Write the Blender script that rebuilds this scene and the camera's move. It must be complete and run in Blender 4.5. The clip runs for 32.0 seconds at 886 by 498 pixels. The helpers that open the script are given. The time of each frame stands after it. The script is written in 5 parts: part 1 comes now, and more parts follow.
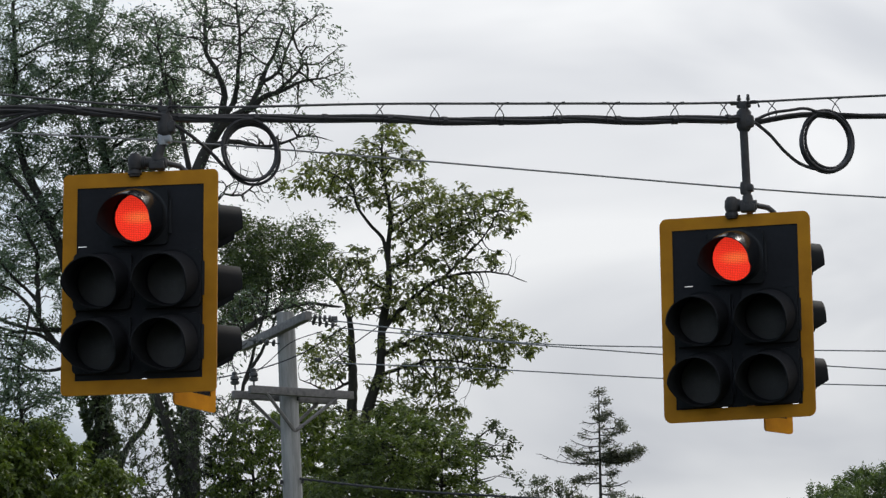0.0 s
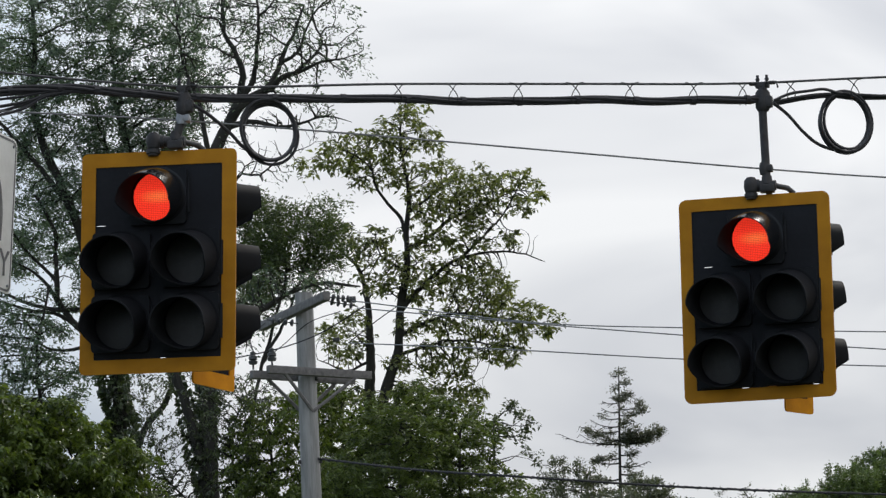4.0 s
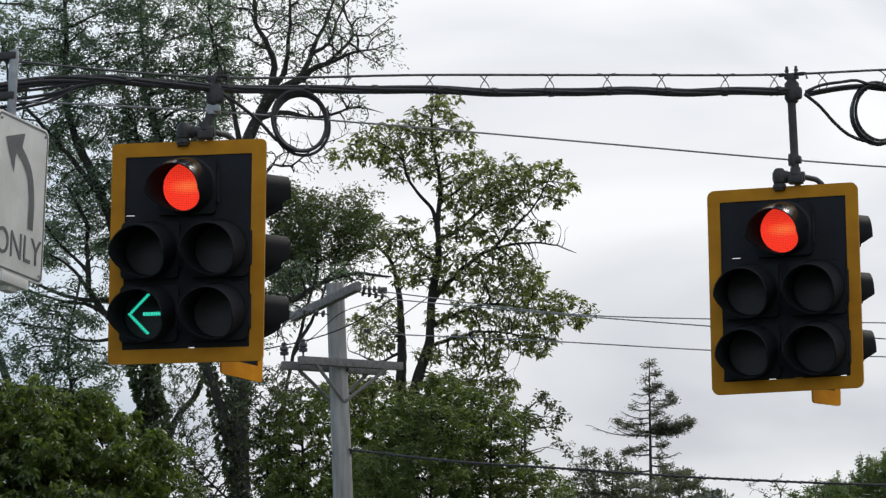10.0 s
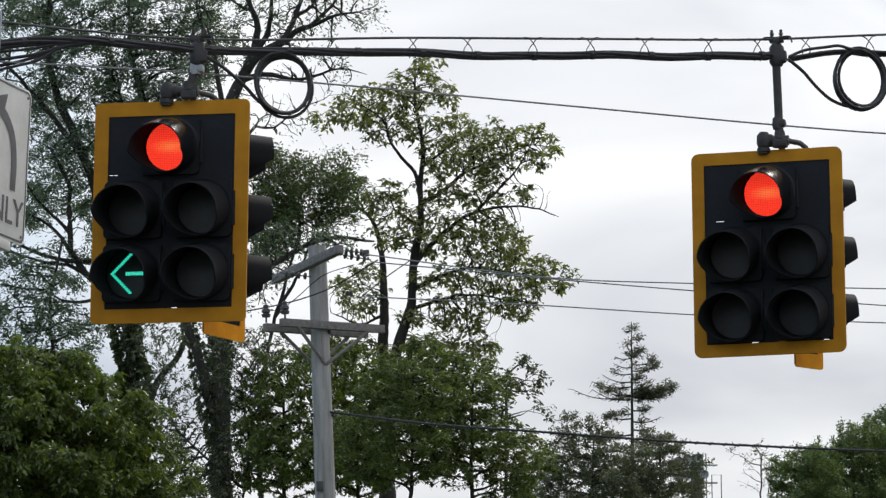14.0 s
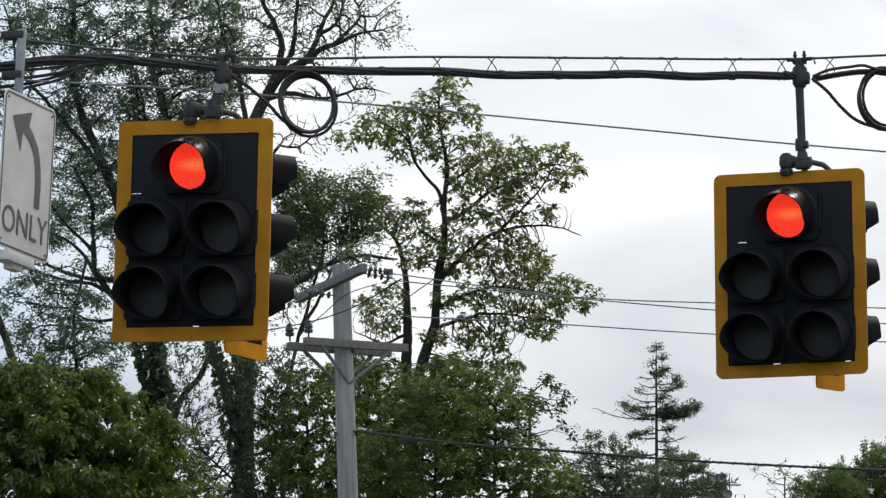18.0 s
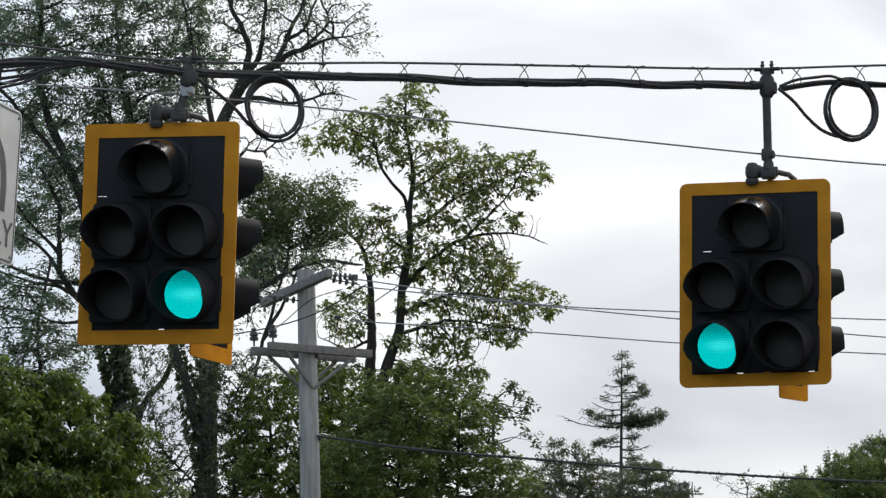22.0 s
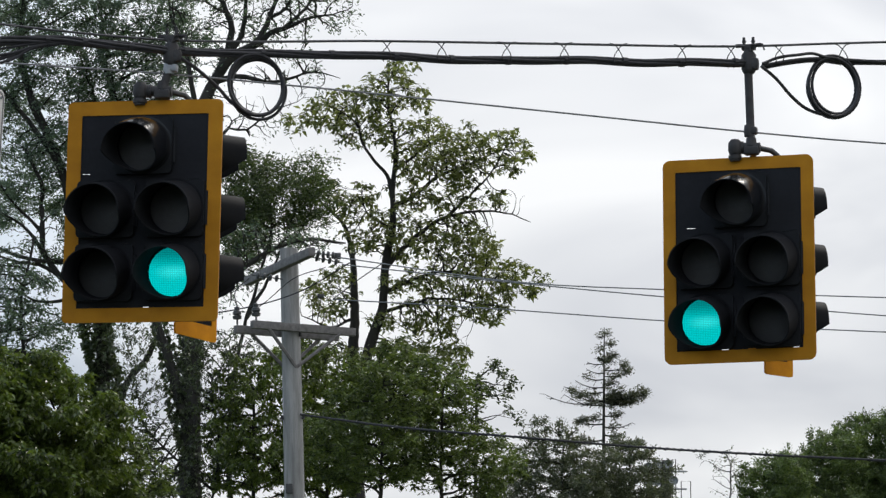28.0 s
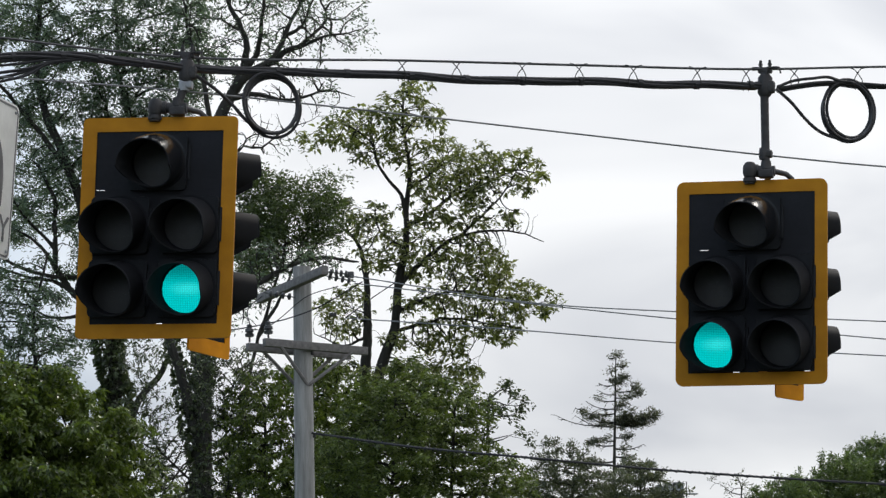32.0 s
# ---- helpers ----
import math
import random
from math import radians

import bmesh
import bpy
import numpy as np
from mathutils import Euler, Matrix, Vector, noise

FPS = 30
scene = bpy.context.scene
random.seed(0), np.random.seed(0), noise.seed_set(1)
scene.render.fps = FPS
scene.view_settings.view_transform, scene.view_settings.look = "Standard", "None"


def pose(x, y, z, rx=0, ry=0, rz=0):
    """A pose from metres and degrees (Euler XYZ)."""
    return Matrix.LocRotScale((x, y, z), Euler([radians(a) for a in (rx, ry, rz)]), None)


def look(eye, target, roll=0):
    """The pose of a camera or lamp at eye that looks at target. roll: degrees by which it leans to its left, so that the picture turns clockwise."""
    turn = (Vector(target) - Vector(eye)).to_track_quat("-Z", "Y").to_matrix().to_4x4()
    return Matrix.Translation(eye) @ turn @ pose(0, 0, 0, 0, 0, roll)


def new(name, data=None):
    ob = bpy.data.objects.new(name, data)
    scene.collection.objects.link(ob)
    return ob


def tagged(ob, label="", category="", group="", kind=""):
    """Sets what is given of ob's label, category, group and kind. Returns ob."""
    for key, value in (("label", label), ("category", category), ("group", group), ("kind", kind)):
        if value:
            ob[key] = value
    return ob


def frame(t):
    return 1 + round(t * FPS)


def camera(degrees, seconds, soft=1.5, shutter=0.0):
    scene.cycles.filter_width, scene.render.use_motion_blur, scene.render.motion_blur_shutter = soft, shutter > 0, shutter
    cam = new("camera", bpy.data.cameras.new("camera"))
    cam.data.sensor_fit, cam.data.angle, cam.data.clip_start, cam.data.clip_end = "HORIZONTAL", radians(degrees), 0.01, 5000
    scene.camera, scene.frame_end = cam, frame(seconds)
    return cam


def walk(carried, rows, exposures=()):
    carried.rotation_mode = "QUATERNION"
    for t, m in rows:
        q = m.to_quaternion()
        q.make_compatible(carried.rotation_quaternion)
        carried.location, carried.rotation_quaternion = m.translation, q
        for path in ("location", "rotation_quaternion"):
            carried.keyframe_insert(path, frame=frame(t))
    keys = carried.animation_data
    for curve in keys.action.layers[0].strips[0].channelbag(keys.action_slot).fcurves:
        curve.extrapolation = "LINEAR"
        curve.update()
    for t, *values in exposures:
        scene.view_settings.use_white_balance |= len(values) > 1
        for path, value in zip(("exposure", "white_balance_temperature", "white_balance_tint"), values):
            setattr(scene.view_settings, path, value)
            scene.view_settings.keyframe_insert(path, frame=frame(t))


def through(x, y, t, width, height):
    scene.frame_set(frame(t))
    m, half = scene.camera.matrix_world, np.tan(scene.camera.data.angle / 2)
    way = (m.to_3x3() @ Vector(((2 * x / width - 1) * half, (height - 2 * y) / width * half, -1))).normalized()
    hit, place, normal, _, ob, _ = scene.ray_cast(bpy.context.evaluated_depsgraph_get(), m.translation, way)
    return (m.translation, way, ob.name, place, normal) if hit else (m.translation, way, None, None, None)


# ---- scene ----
# ---------------------------------------------------------------- camera
# a hand-held telephoto view out of a car that waits at the lights
cam = camera(12.0, 32.0, soft=1.35)
EYE = (0.0, 0.0, 1.35)
TURNS = [  # seconds, yaw, pitch, roll
    (0.0, -0.622, 11.243, 0.995),
    (0.5, -0.465, 11.352, 0.833),
    (1.0, -0.534, 11.138, 0.829),
    (1.5, -0.454, 10.994, 0.886),
    (2.0, -0.463, 11.119, 1.025),
    (2.5, -0.372, 11.283, 1.050),
    (3.0, -0.459, 11.109, 0.665),
    (3.5, -0.452, 10.965, 0.778),
    (5.5, -0.306, 11.046, 0.960),
    (6.0, -0.261, 10.978, 0.854),
    (6.5, -0.220, 10.897, 0.948),
    (7.0, -0.113, 10.883, 1.159),
    (7.5, -0.092, 10.989, 1.162),
    (8.0, -0.124, 10.896, 0.638),
    (8.5, -0.050, 10.775, 0.602),
    (9.0, -0.010, 10.751, 0.703),
    (9.5, 0.052, 10.847, 0.705),
    (10.0, 0.012, 10.861, 0.722),
    (10.5, -0.075, 10.757, 0.399),
    (11.0, -0.017, 10.667, 0.388),
    (11.5, 0.011, 10.589, 0.278),
    (12.0, 0.058, 10.584, 0.306),
    (12.5, -0.186, 10.608, 0.366),
    (13.0, -0.229, 10.623, 0.280),
    (13.5, -0.348, 10.461, 0.186),
    (14.0, -0.284, 10.356, 0.453),
    (14.5, -0.339, 10.454, 0.821),
    (16.5, -0.359, 10.643, 0.768),
    (17.0, -0.183, 10.657, 0.687),
    (17.5, -0.062, 10.642, 0.301),
    (18.0, 0.015, 10.617, 0.295),
    (18.5, 0.055, 10.596, 0.143),
    (19.0, 0.000, 10.500, 0.000),
    (19.5, -0.019, 10.485, 0.085),
    (20.0, -0.192, 10.479, 0.080),
    (20.5, -0.265, 10.423, -0.041),
    (21.0, -0.275, 10.342, 0.208),
    (21.5, -0.420, 10.736, 0.016),
    (22.0, -0.558, 10.702, -0.193),
    (22.5, -0.681, 10.526, -0.185),
    (23.0, -0.639, 10.495, -0.048),
    (23.5, -0.626, 10.547, -0.020),
    (24.0, -0.629, 10.597, -0.012),
    (24.5, -0.804, 10.739, -0.189),
    (25.0, -1.172, 10.596, -0.535),
    (25.5, -1.112, 10.496, -0.159),
    (26.0, -0.944, 10.395, 0.063),
    (26.5, -0.841, 10.353, -0.068),
    (28.5, -0.739, 10.453, -0.041),
    (29.0, -0.696, 10.495, -0.274),
    (29.5, -0.639, 10.482, -0.226),
    (30.0, -0.614, 10.503, -0.312),
    (30.5, -0.542, 10.519, -0.239),
    (31.0, -0.510, 10.496, -0.271),
    (31.5, -0.600, 10.635, -0.530),
    (32.0, -0.695, 10.674, -0.645),
]
walk(cam, [(t, pose(*EYE, 90 + p, r, y)) for t, y, p, r in TURNS],
     [(0.0, -0.2), (3.0, -0.17), (7.0, -0.1), (12.0, -0.03), (17.0, 0.04), (23.0, 0.04), (25.0, -0.05), (32.0, -0.03)])

# ---------------------------------------------------------------- sky and sun
SUN_EL, SUN_AZ = 52.0, 35.0
world = bpy.data.worlds.new("overcast_sky")
scene.world = world
world.use_nodes = True
wn, wl = world.node_tree.nodes, world.node_tree.links
wn.clear()
w_out = wn.new("ShaderNodeOutputWorld")
w_bg = wn.new("ShaderNodeBackground")
w_sky = wn.new("ShaderNodeTexSky")
w_sky.sky_type = "NISHITA"
w_sky.sun_disc = False
w_sky.sun_elevation, w_sky.sun_rotation = radians(SUN_EL), radians(SUN_AZ)
w_geo = wn.new("ShaderNodeTexCoord")
w_gain = wn.new("ShaderNodeMix")
w_gain.data_type, w_gain.blend_type = "RGBA", "MULTIPLY"
w_gain.inputs[0].default_value = 1.0
w_gain.inputs[7].default_value = (0.085, 0.085, 0.085, 1)
wl.new(w_sky.outputs[0], w_gain.inputs[6])
w_map = wn.new("ShaderNodeMapping")
w_map.inputs["Scale"].default_value = (1.0, 1.0, 2.2)
w_map.inputs["Location"].default_value = (0.31, 0.0, 0.17)
wl.new(w_geo.outputs["Generated"], w_map.inputs[0])
w_n = wn.new("ShaderNodeTexNoise")
w_n.inputs["Scale"].default_value, w_n.inputs["Detail"].default_value = 9.0, 4.0
w_n.inputs["Roughness"].default_value, w_n.inputs["Distortion"].default_value = 0.45, 0.6
wl.new(w_map.outputs[0], w_n.inputs[0])
w_ramp = wn.new("ShaderNodeValToRGB")
w_ramp.color_ramp.elements[0].position, w_ramp.color_ramp.elements[0].color = 0.32, (0.69, 0.705, 0.745, 1)
w_ramp.color_ramp.elements[1].position, w_ramp.color_ramp.elements[1].color = 0.62, (1.03, 1.035, 1.04, 1)
wl.new(w_n.outputs[0], w_ramp.inputs[0])
w_mix = wn.new("ShaderNodeMix")
w_mix.data_type = "RGBA"
w_mix.inputs[0].default_value = 0.9
wl.new(w_gain.outputs[2], w_mix.inputs[6])
wl.new(w_ramp.outputs[0], w_mix.inputs[7])
# blue windscreen tint on the left, put into the sky colour
w_sep = wn.new("ShaderNodeSeparateXYZ")
wl.new(w_geo.outputs["Generated"], w_sep.inputs[0])
w_west = wn.new("ShaderNodeMapRange")
w_west.inputs[1].default_value, w_west.inputs[2].default_value, w_west.inputs[3].default_value, w_west.inputs[4].default_value = -0.04, -0.125, 0.0, 0.8
wl.new(w_sep.outputs[0], w_west.inputs[0])
w_tint = wn.new("ShaderNodeMix")
w_tint.data_type = "RGBA"
w_tint.inputs[7].default_value = (0.52, 0.67, 0.84, 1)
wl.new(w_west.outputs[0], w_tint.inputs[0])
wl.new(w_mix.outputs[2], w_tint.inputs[6])
# an overcast sky is dimmer towards the horizon
w_rise = wn.new("ShaderNodeMapRange")
w_rise.inputs[1].default_value, w_rise.inputs[2].default_value, w_rise.inputs[3].default_value, w_rise.inputs[4].default_value = 0.10, 0.25, 0.90, 1.12
wl.new(w_sep.outputs[2], w_rise.inputs[0])
w_lum = wn.new("ShaderNodeVectorMath")
w_lum.operation = "SCALE"
wl.new(w_tint.outputs[2], w_lum.inputs[0])
wl.new(w_rise.outputs[0], w_lum.inputs["Scale"])
wl.new(w_lum.outputs[0], w_bg.inputs[0])
w_bg.inputs[1].default_value = 1.0
wl.new(w_bg.outputs[0], w_out.inputs[0])
sun = new("sun", bpy.data.lights.new("sun", "SUN"))
sun.data.energy, sun.data.angle, sun.data.color = 1.5, radians(14), (1.0, 0.95, 0.88)
_el, _az = radians(SUN_EL), radians(SUN_AZ)
sun.matrix_world = look((math.sin(_az) * math.cos(_el) * 90, math.cos(_az) * math.cos(_el) * 90, math.sin(_el) * 90), (0, 0, 0))


# ---------------------------------------------------------------- materials
def material(name, colour, rough=0.6, metal=0.0, second=None, scale=8.0, bump=0.0, bump_scale=40.0, spec=0.5, stretch=(1, 1, 1)):
    m = bpy.data.materials.new(name)
    m.use_nodes = True
    n, l = m.node_tree.nodes, m.node_tree.links
    b = n["Principled BSDF"]
    b.inputs["Roughness"].default_value, b.inputs["Metallic"].default_value = rough, metal
    b.inputs["Specular IOR Level"].default_value = spec
    second = second or tuple(c * 0.7 for c in colour)
    tc, mp = n.new("ShaderNodeTexCoord"), n.new("ShaderNodeMapping")
    mp.inputs["Scale"].default_value = stretch
    l.new(tc.outputs["Object"], mp.inputs[0])
    big, fine, ramp = n.new("ShaderNodeTexNoise"), n.new("ShaderNodeTexNoise"), n.new("ShaderNodeValToRGB")
    big.inputs["Scale"].default_value, big.inputs["Detail"].default_value = scale, 5
    fine.inputs["Scale"].default_value, fine.inputs["Detail"].default_value = bump_scale, 3
    l.new(mp.outputs[0], big.inputs[0])
    l.new(mp.outputs[0], fine.inputs[0])
    add = n.new("ShaderNodeMath")
    add.operation = "MULTIPLY_ADD"
    add.inputs[1].default_value = 0.35
    l.new(fine.outputs[0], add.inputs[0])
    l.new(big.outputs[0], add.inputs[2])
    ramp.color_ramp.elements[0].position, ramp.color_ramp.elements[0].color = 0.48, (*second, 1)
    ramp.color_ramp.elements[1].position, ramp.color_ramp.elements[1].color = 0.86, (*colour, 1)
    l.new(add.outputs[0], ramp.inputs[0])
    l.new(ramp.outputs[0], b.inputs["Base Color"])
    if bump:
        bp = n.new("ShaderNodeBump")
        bp.inputs["Strength"].default_value, bp.inputs["Distance"].default_value = bump, 0.01
        l.new(fine.outputs[0], bp.inputs["Height"])
        l.new(bp.outputs[0], b.inputs["Normal"])
    return m


def leaf_material(name, dark, light, through):
    """Leaves: each one has its own green, and lets some light through."""
    m = bpy.data.materials.new(name)
    m.use_nodes = True
    n, l = m.node_tree.nodes, m.node_tree.links
    b = n["Principled BSDF"]
    b.inputs["Roughness"].default_value, b.inputs["Specular IOR Level"].default_value = 0.33, 0.55
    geo, ramp, tc, big = n.new("ShaderNodeNewGeometry"), n.new("ShaderNodeValToRGB"), n.new("ShaderNodeTexCoord"), n.new("ShaderNodeTexNoise")
    big.inputs["Scale"].default_value = 0.9
    l.new(tc.outputs["Object"], big.inputs[0])
    add = n.new("ShaderNodeMath")
    add.operation = "MULTIPLY_ADD"
    add.inputs[1].default_value = 0.6
    l.new(geo.outputs["Random Per Island"], add.inputs[0])
    l.new(big.outputs[0], add.inputs[2])
    ramp.color_ramp.elements[0].position, ramp.color_ramp.elements[0].color = 0.4, (*dark, 1)
    ramp.color_ramp.elements[1].position, ramp.color_ramp.elements[1].color = 1.0, (*light, 1)
    l.new(add.outputs[0], ramp.inputs[0])
    l.new(ramp.outputs[0], b.inputs["Base Color"])
    tl = n.new("ShaderNodeBsdfTranslucent")
    br = n.new("ShaderNodeMix")
    br.data_type, br.blend_type = "RGBA", "MULTIPLY"
    br.inputs[0].default_value = 1.0
    br.inputs[7].default_value = (1.5, 1.5, 0.7, 1)
    l.new(ramp.outputs[0], br.inputs[6])
    l.new(br.outputs[2], tl.inputs[0])
    mix = n.new("ShaderNodeMixShader")
    mix.inputs[0].default_value = through
    l.new(b.outputs[0], mix.inputs[1])
    l.new(tl.outputs[0], mix.inputs[2])
    l.new(mix.outputs[0], n["Material Output"].inputs[0])
    return m


def glow_material(name, colour, core, strength, top=1.0):
    """A lit array of diodes behind a prismatic lens: fine dots, hotter across the middle."""
    m = bpy.data.materials.new(name)
    m.use_nodes = True
    n, l = m.node_tree.nodes, m.node_tree.links
    n.remove(n["Principled BSDF"])
    em = n.new("ShaderNodeEmission")
    em.inputs[1].default_value = strength
    tc, vor = n.new("ShaderNodeTexCoord"), n.new("ShaderNodeTexVoronoi")
    vor.voronoi_dimensions = "2D"
    sep, com = n.new("ShaderNodeSeparateXYZ"), n.new("ShaderNodeCombineXYZ")
    l.new(tc.outputs["Object"], sep.inputs[0])
    l.new(sep.outputs[0], com.inputs[0])
    l.new(sep.outputs[2], com.inputs[1])
    vor.inputs["Scale"].default_value, vor.inputs["Randomness"].default_value = 95.0, 0.12
    l.new(com.outputs[0], vor.inputs[0])
    dots = n.new("ShaderNodeMapRange")
    dots.inputs[1].default_value, dots.inputs[2].default_value, dots.inputs[3].default_value, dots.inputs[4].default_value = 0.15, 0.6, 1.22, 0.6
    l.new(vor.outputs["Distance"], dots.inputs[0])
    ln = n.new("ShaderNodeVectorMath")
    ln.operation = "MULTIPLY"
    ln.inputs[1].default_value = (0.8, 1, 2.0)
    l.new(tc.outputs["Object"], ln.inputs[0])
    le = n.new("ShaderNodeVectorMath")
    le.operation = "LENGTH"
    l.new(ln.outputs[0], le.inputs[0])
    hot = n.new("ShaderNodeMapRange")
    hot.inputs[1].default_value, hot.inputs[2].default_value, hot.inputs[3].default_value, hot.inputs[4].default_value = 0.0, 0.11, 1.0, 0.0
    hot.interpolation_type = "SMOOTHSTEP"
    l.new(le.outputs["Value"], hot.inputs[0])
    mix = n.new("ShaderNodeMix")
    mix.data_type = "RGBA"
    mix.inputs[6].default_value, mix.inputs[7].default_value = (*colour, 1), (*core, 1)
    l.new(hot.outputs[0], mix.inputs[0])
    sc = n.new("ShaderNodeVectorMath")
    sc.operation = "SCALE"
    l.new(mix.outputs[2], sc.inputs[0])
    # the beam is aimed down the road: the upper diodes look dimmer
    aim, dim = n.new("ShaderNodeMapRange"), n.new("ShaderNodeMath")
    aim.inputs[1].default_value, aim.inputs[2].default_value, aim.inputs[3].default_value, aim.inputs[4].default_value = 0.0, 0.12, 1.0, top
    aim.interpolation_type = "SMOOTHSTEP"
    l.new(sep.outputs[2], aim.inputs[0])
    dim.operation = "MULTIPLY"
    l.new(dots.outputs[0], dim.inputs[0])
    l.new(aim.outputs[0], dim.inputs[1])
    l.new(dim.outputs[0], sc.inputs["Scale"])
    l.new(sc.outputs[0], em.inputs[0])
    l.new(em.outputs[0], n["Material Output"].inputs[0])
    return m


def lens_material(name):
    """Clear tinted polycarbonate: mostly lets the lamp through, with a soft sheen."""
    m = bpy.data.materials.new(name)
    m.use_nodes = True
    n, l = m.node_tree.nodes, m.node_tree.links
    n.remove(n["Principled BSDF"])
    tr, gl, mix, fr = n.new("ShaderNodeBsdfTransparent"), n.new("ShaderNodeBsdfGlossy"), n.new("ShaderNodeMixShader"), n.new("ShaderNodeFresnel")
    tr.inputs[0].default_value = (0.93, 0.93, 0.94, 1)
    gl.inputs["Roughness"].default_value = 0.35
    fr.inputs[0].default_value = 1.25
    l.new(fr.outputs[0], mix.inputs[0])
    l.new(tr.outputs[0], mix.inputs[1])
    l.new(gl.outputs[0], mix.inputs[2])
    l.new(mix.outputs[0], n["Material Output"].inputs[0])
    return m


PLATE = material("black_plate_paint", (0.021, 0.023, 0.029), 0.65, second=(0.016, 0.017, 0.022), scale=5, bump=0.1, spec=0.1)
HOUSING = material("black_polycarbonate", (0.021, 0.023, 0.028), 0.7, second=(0.016, 0.018, 0.022), scale=9, bump=0.05, spec=0.1)
VISOR = material("satin_black_visor", (0.010, 0.011, 0.014), 0.2, second=(0.007, 0.008, 0.010), scale=9, bump=0.02, spec=0.3)
VISOR_DULL = material("flat_black_visor", (0.017, 0.018, 0.022), 0.8, second=(0.013, 0.014, 0.017), scale=9, bump=0.05, spec=0.05)
VISOR_SIDE = material("dull_black_visor", (0.011, 0.012, 0.014), 0.6, second=(0.008, 0.009, 0.011), scale=9, bump=0.05, spec=0.12)
VISOR_IN = material("matt_black_visor_lining", (0.024, 0.025, 0.029), 0.95, second=(0.019, 0.020, 0.024), scale=9, spec=0.02)
YELLOW_TAPE = material("yellow_reflective_border", (0.51, 0.228, 0.010), 0.6, second=(0.40, 0.170, 0.007), scale=6, bump=0.12, bump_scale=160, spec=0.2)
YELLOW_PAINT = material("yellow_enamel", (0.85, 0.34, 0.006), 0.55, second=(0.72, 0.27, 0.005), scale=7, bump=0.05, spec=0.15)
# weathered iron, its base colour lifted to carry the haze before it
DARK_IRON = material("hazed_weathered_dark_iron", (0.052, 0.051, 0.056), 0.6, 0.3, second=(0.03, 0.029, 0.032), scale=14, bump=0.3)
GALV = material("galvanised_steel", (0.36, 0.38, 0.41), 0.5, 0.55, second=(0.22, 0.235, 0.26), scale=16, bump=0.15)
# black jacket with the bluish lift of haze mixed into its colour
CABLE = material("hazed_black_cable_jacket", (0.027, 0.027, 0.035), 0.55, second=(0.017, 0.017, 0.023), scale=20, bump=0.2)
STRAND = material("steel_strand", (0.10, 0.105, 0.115), 0.55, 0.6, second=(0.06, 0.062, 0.07), scale=30, bump=0.2)
BARE_WIRE = material("dull_aluminium_wire", (0.26, 0.27, 0.29), 0.5, 0.6, second=(0.17, 0.18, 0.2), scale=5)
DULL_LENS = material("unlit_diode_board", (0.046, 0.046, 0.049), 0.5, second=(0.036, 0.036, 0.039), scale=30, bump=0.25, bump_scale=220)
DULL_DARK = material("unlit_arrow_board", (0.016, 0.017, 0.019), 0.5, second=(0.011, 0.012, 0.014), scale=30, bump=0.2, bump_scale=220)
RED_GLOW = glow_material("lit_red", (1.0, 0.045, 0.022), (1.0, 0.16, 0.045), 1.15, 0.75)
GREEN_GLOW = glow_material("lit_green", (0.0, 0.66, 0.65), (0.03, 0.86, 0.84), 1.0, 0.42)
GREEN_ARROW = glow_material("lit_green_arrow", (0.03, 0.75, 0.50), (0.05, 0.8, 0.55), 1.0)
AMBER_ARROW = glow_material("lit_amber_arrow", (1.0, 0.25, 0.06), (1.0, 0.3, 0.08), 1.0)
LENS = lens_material("clear_lens")
SIGN_WHITE = material("white_sign_sheeting", (0.78, 0.78, 0.77), 0.45, second=(0.66, 0.66, 0.65), scale=6, bump=0.03)
SIGN_BLACK = material("faded_black_print", (0.16, 0.16, 0.17), 0.6, second=(0.12, 0.12, 0.13), scale=9)
POLE_WOOD = material("weathered_grey_pole", (0.34, 0.34, 0.345), 0.8, second=(0.20, 0.20, 0.205), scale=3.0, bump=0.5, bump_scale=18, stretch=(6, 6, 0.5))
ARM_WOOD = material("weathered_grey_timber", (0.21, 0.20, 0.205), 0.85, second=(0.12, 0.115, 0.118), scale=4.0, bump=0.4, bump_scale=20, stretch=(4, 4, 4))
PORCELAIN = material("grey_glazed_insulator", (0.05, 0.053, 0.06), 0.4, second=(0.034, 0.036, 0.04))
BARK = material("dark_furrowed_bark", (0.034, 0.033, 0.03), 0.9, second=(0.015, 0.015, 0.014), scale=2.5, bump=0.9, bump_scale=14, stretch=(4, 4, 0.9))
LEAF_MAIN = leaf_material("broad_leaf_green", (0.036, 0.05, 0.028), (0.205, 0.235, 0.11), 0.46)
LEAF_CHESTNUT = leaf_material("chestnut_leaf_green", (0.03, 0.042, 0.028), (0.09, 0.115, 0.07), 0.35)
# leaf green shifted to blue: windscreen haze painted into the leaves
LEAF_FINE = leaf_material("hazed_fine_leaf_green", (0.025, 0.046, 0.04), (0.112, 0.165, 0.138), 0.44)
LEAF_BUSH = leaf_material("bush_leaf_green", (0.010, 0.022, 0.008), (0.12, 0.17, 0.036), 0.4)
LEAF_IVY = leaf_material("ivy_leaf_green", (0.014, 0.024, 0.014), (0.065, 0.09, 0.042), 0.3)
LEAF_OLIVE = leaf_material("olive_leaf_green", (0.012, 0.026, 0.010), (0.13, 0.178, 0.056), 0.42)
LEAF_FAR = leaf_material("far_leaf_green", (0.035, 0.06, 0.03), (0.13, 0.185, 0.07), 0.42)
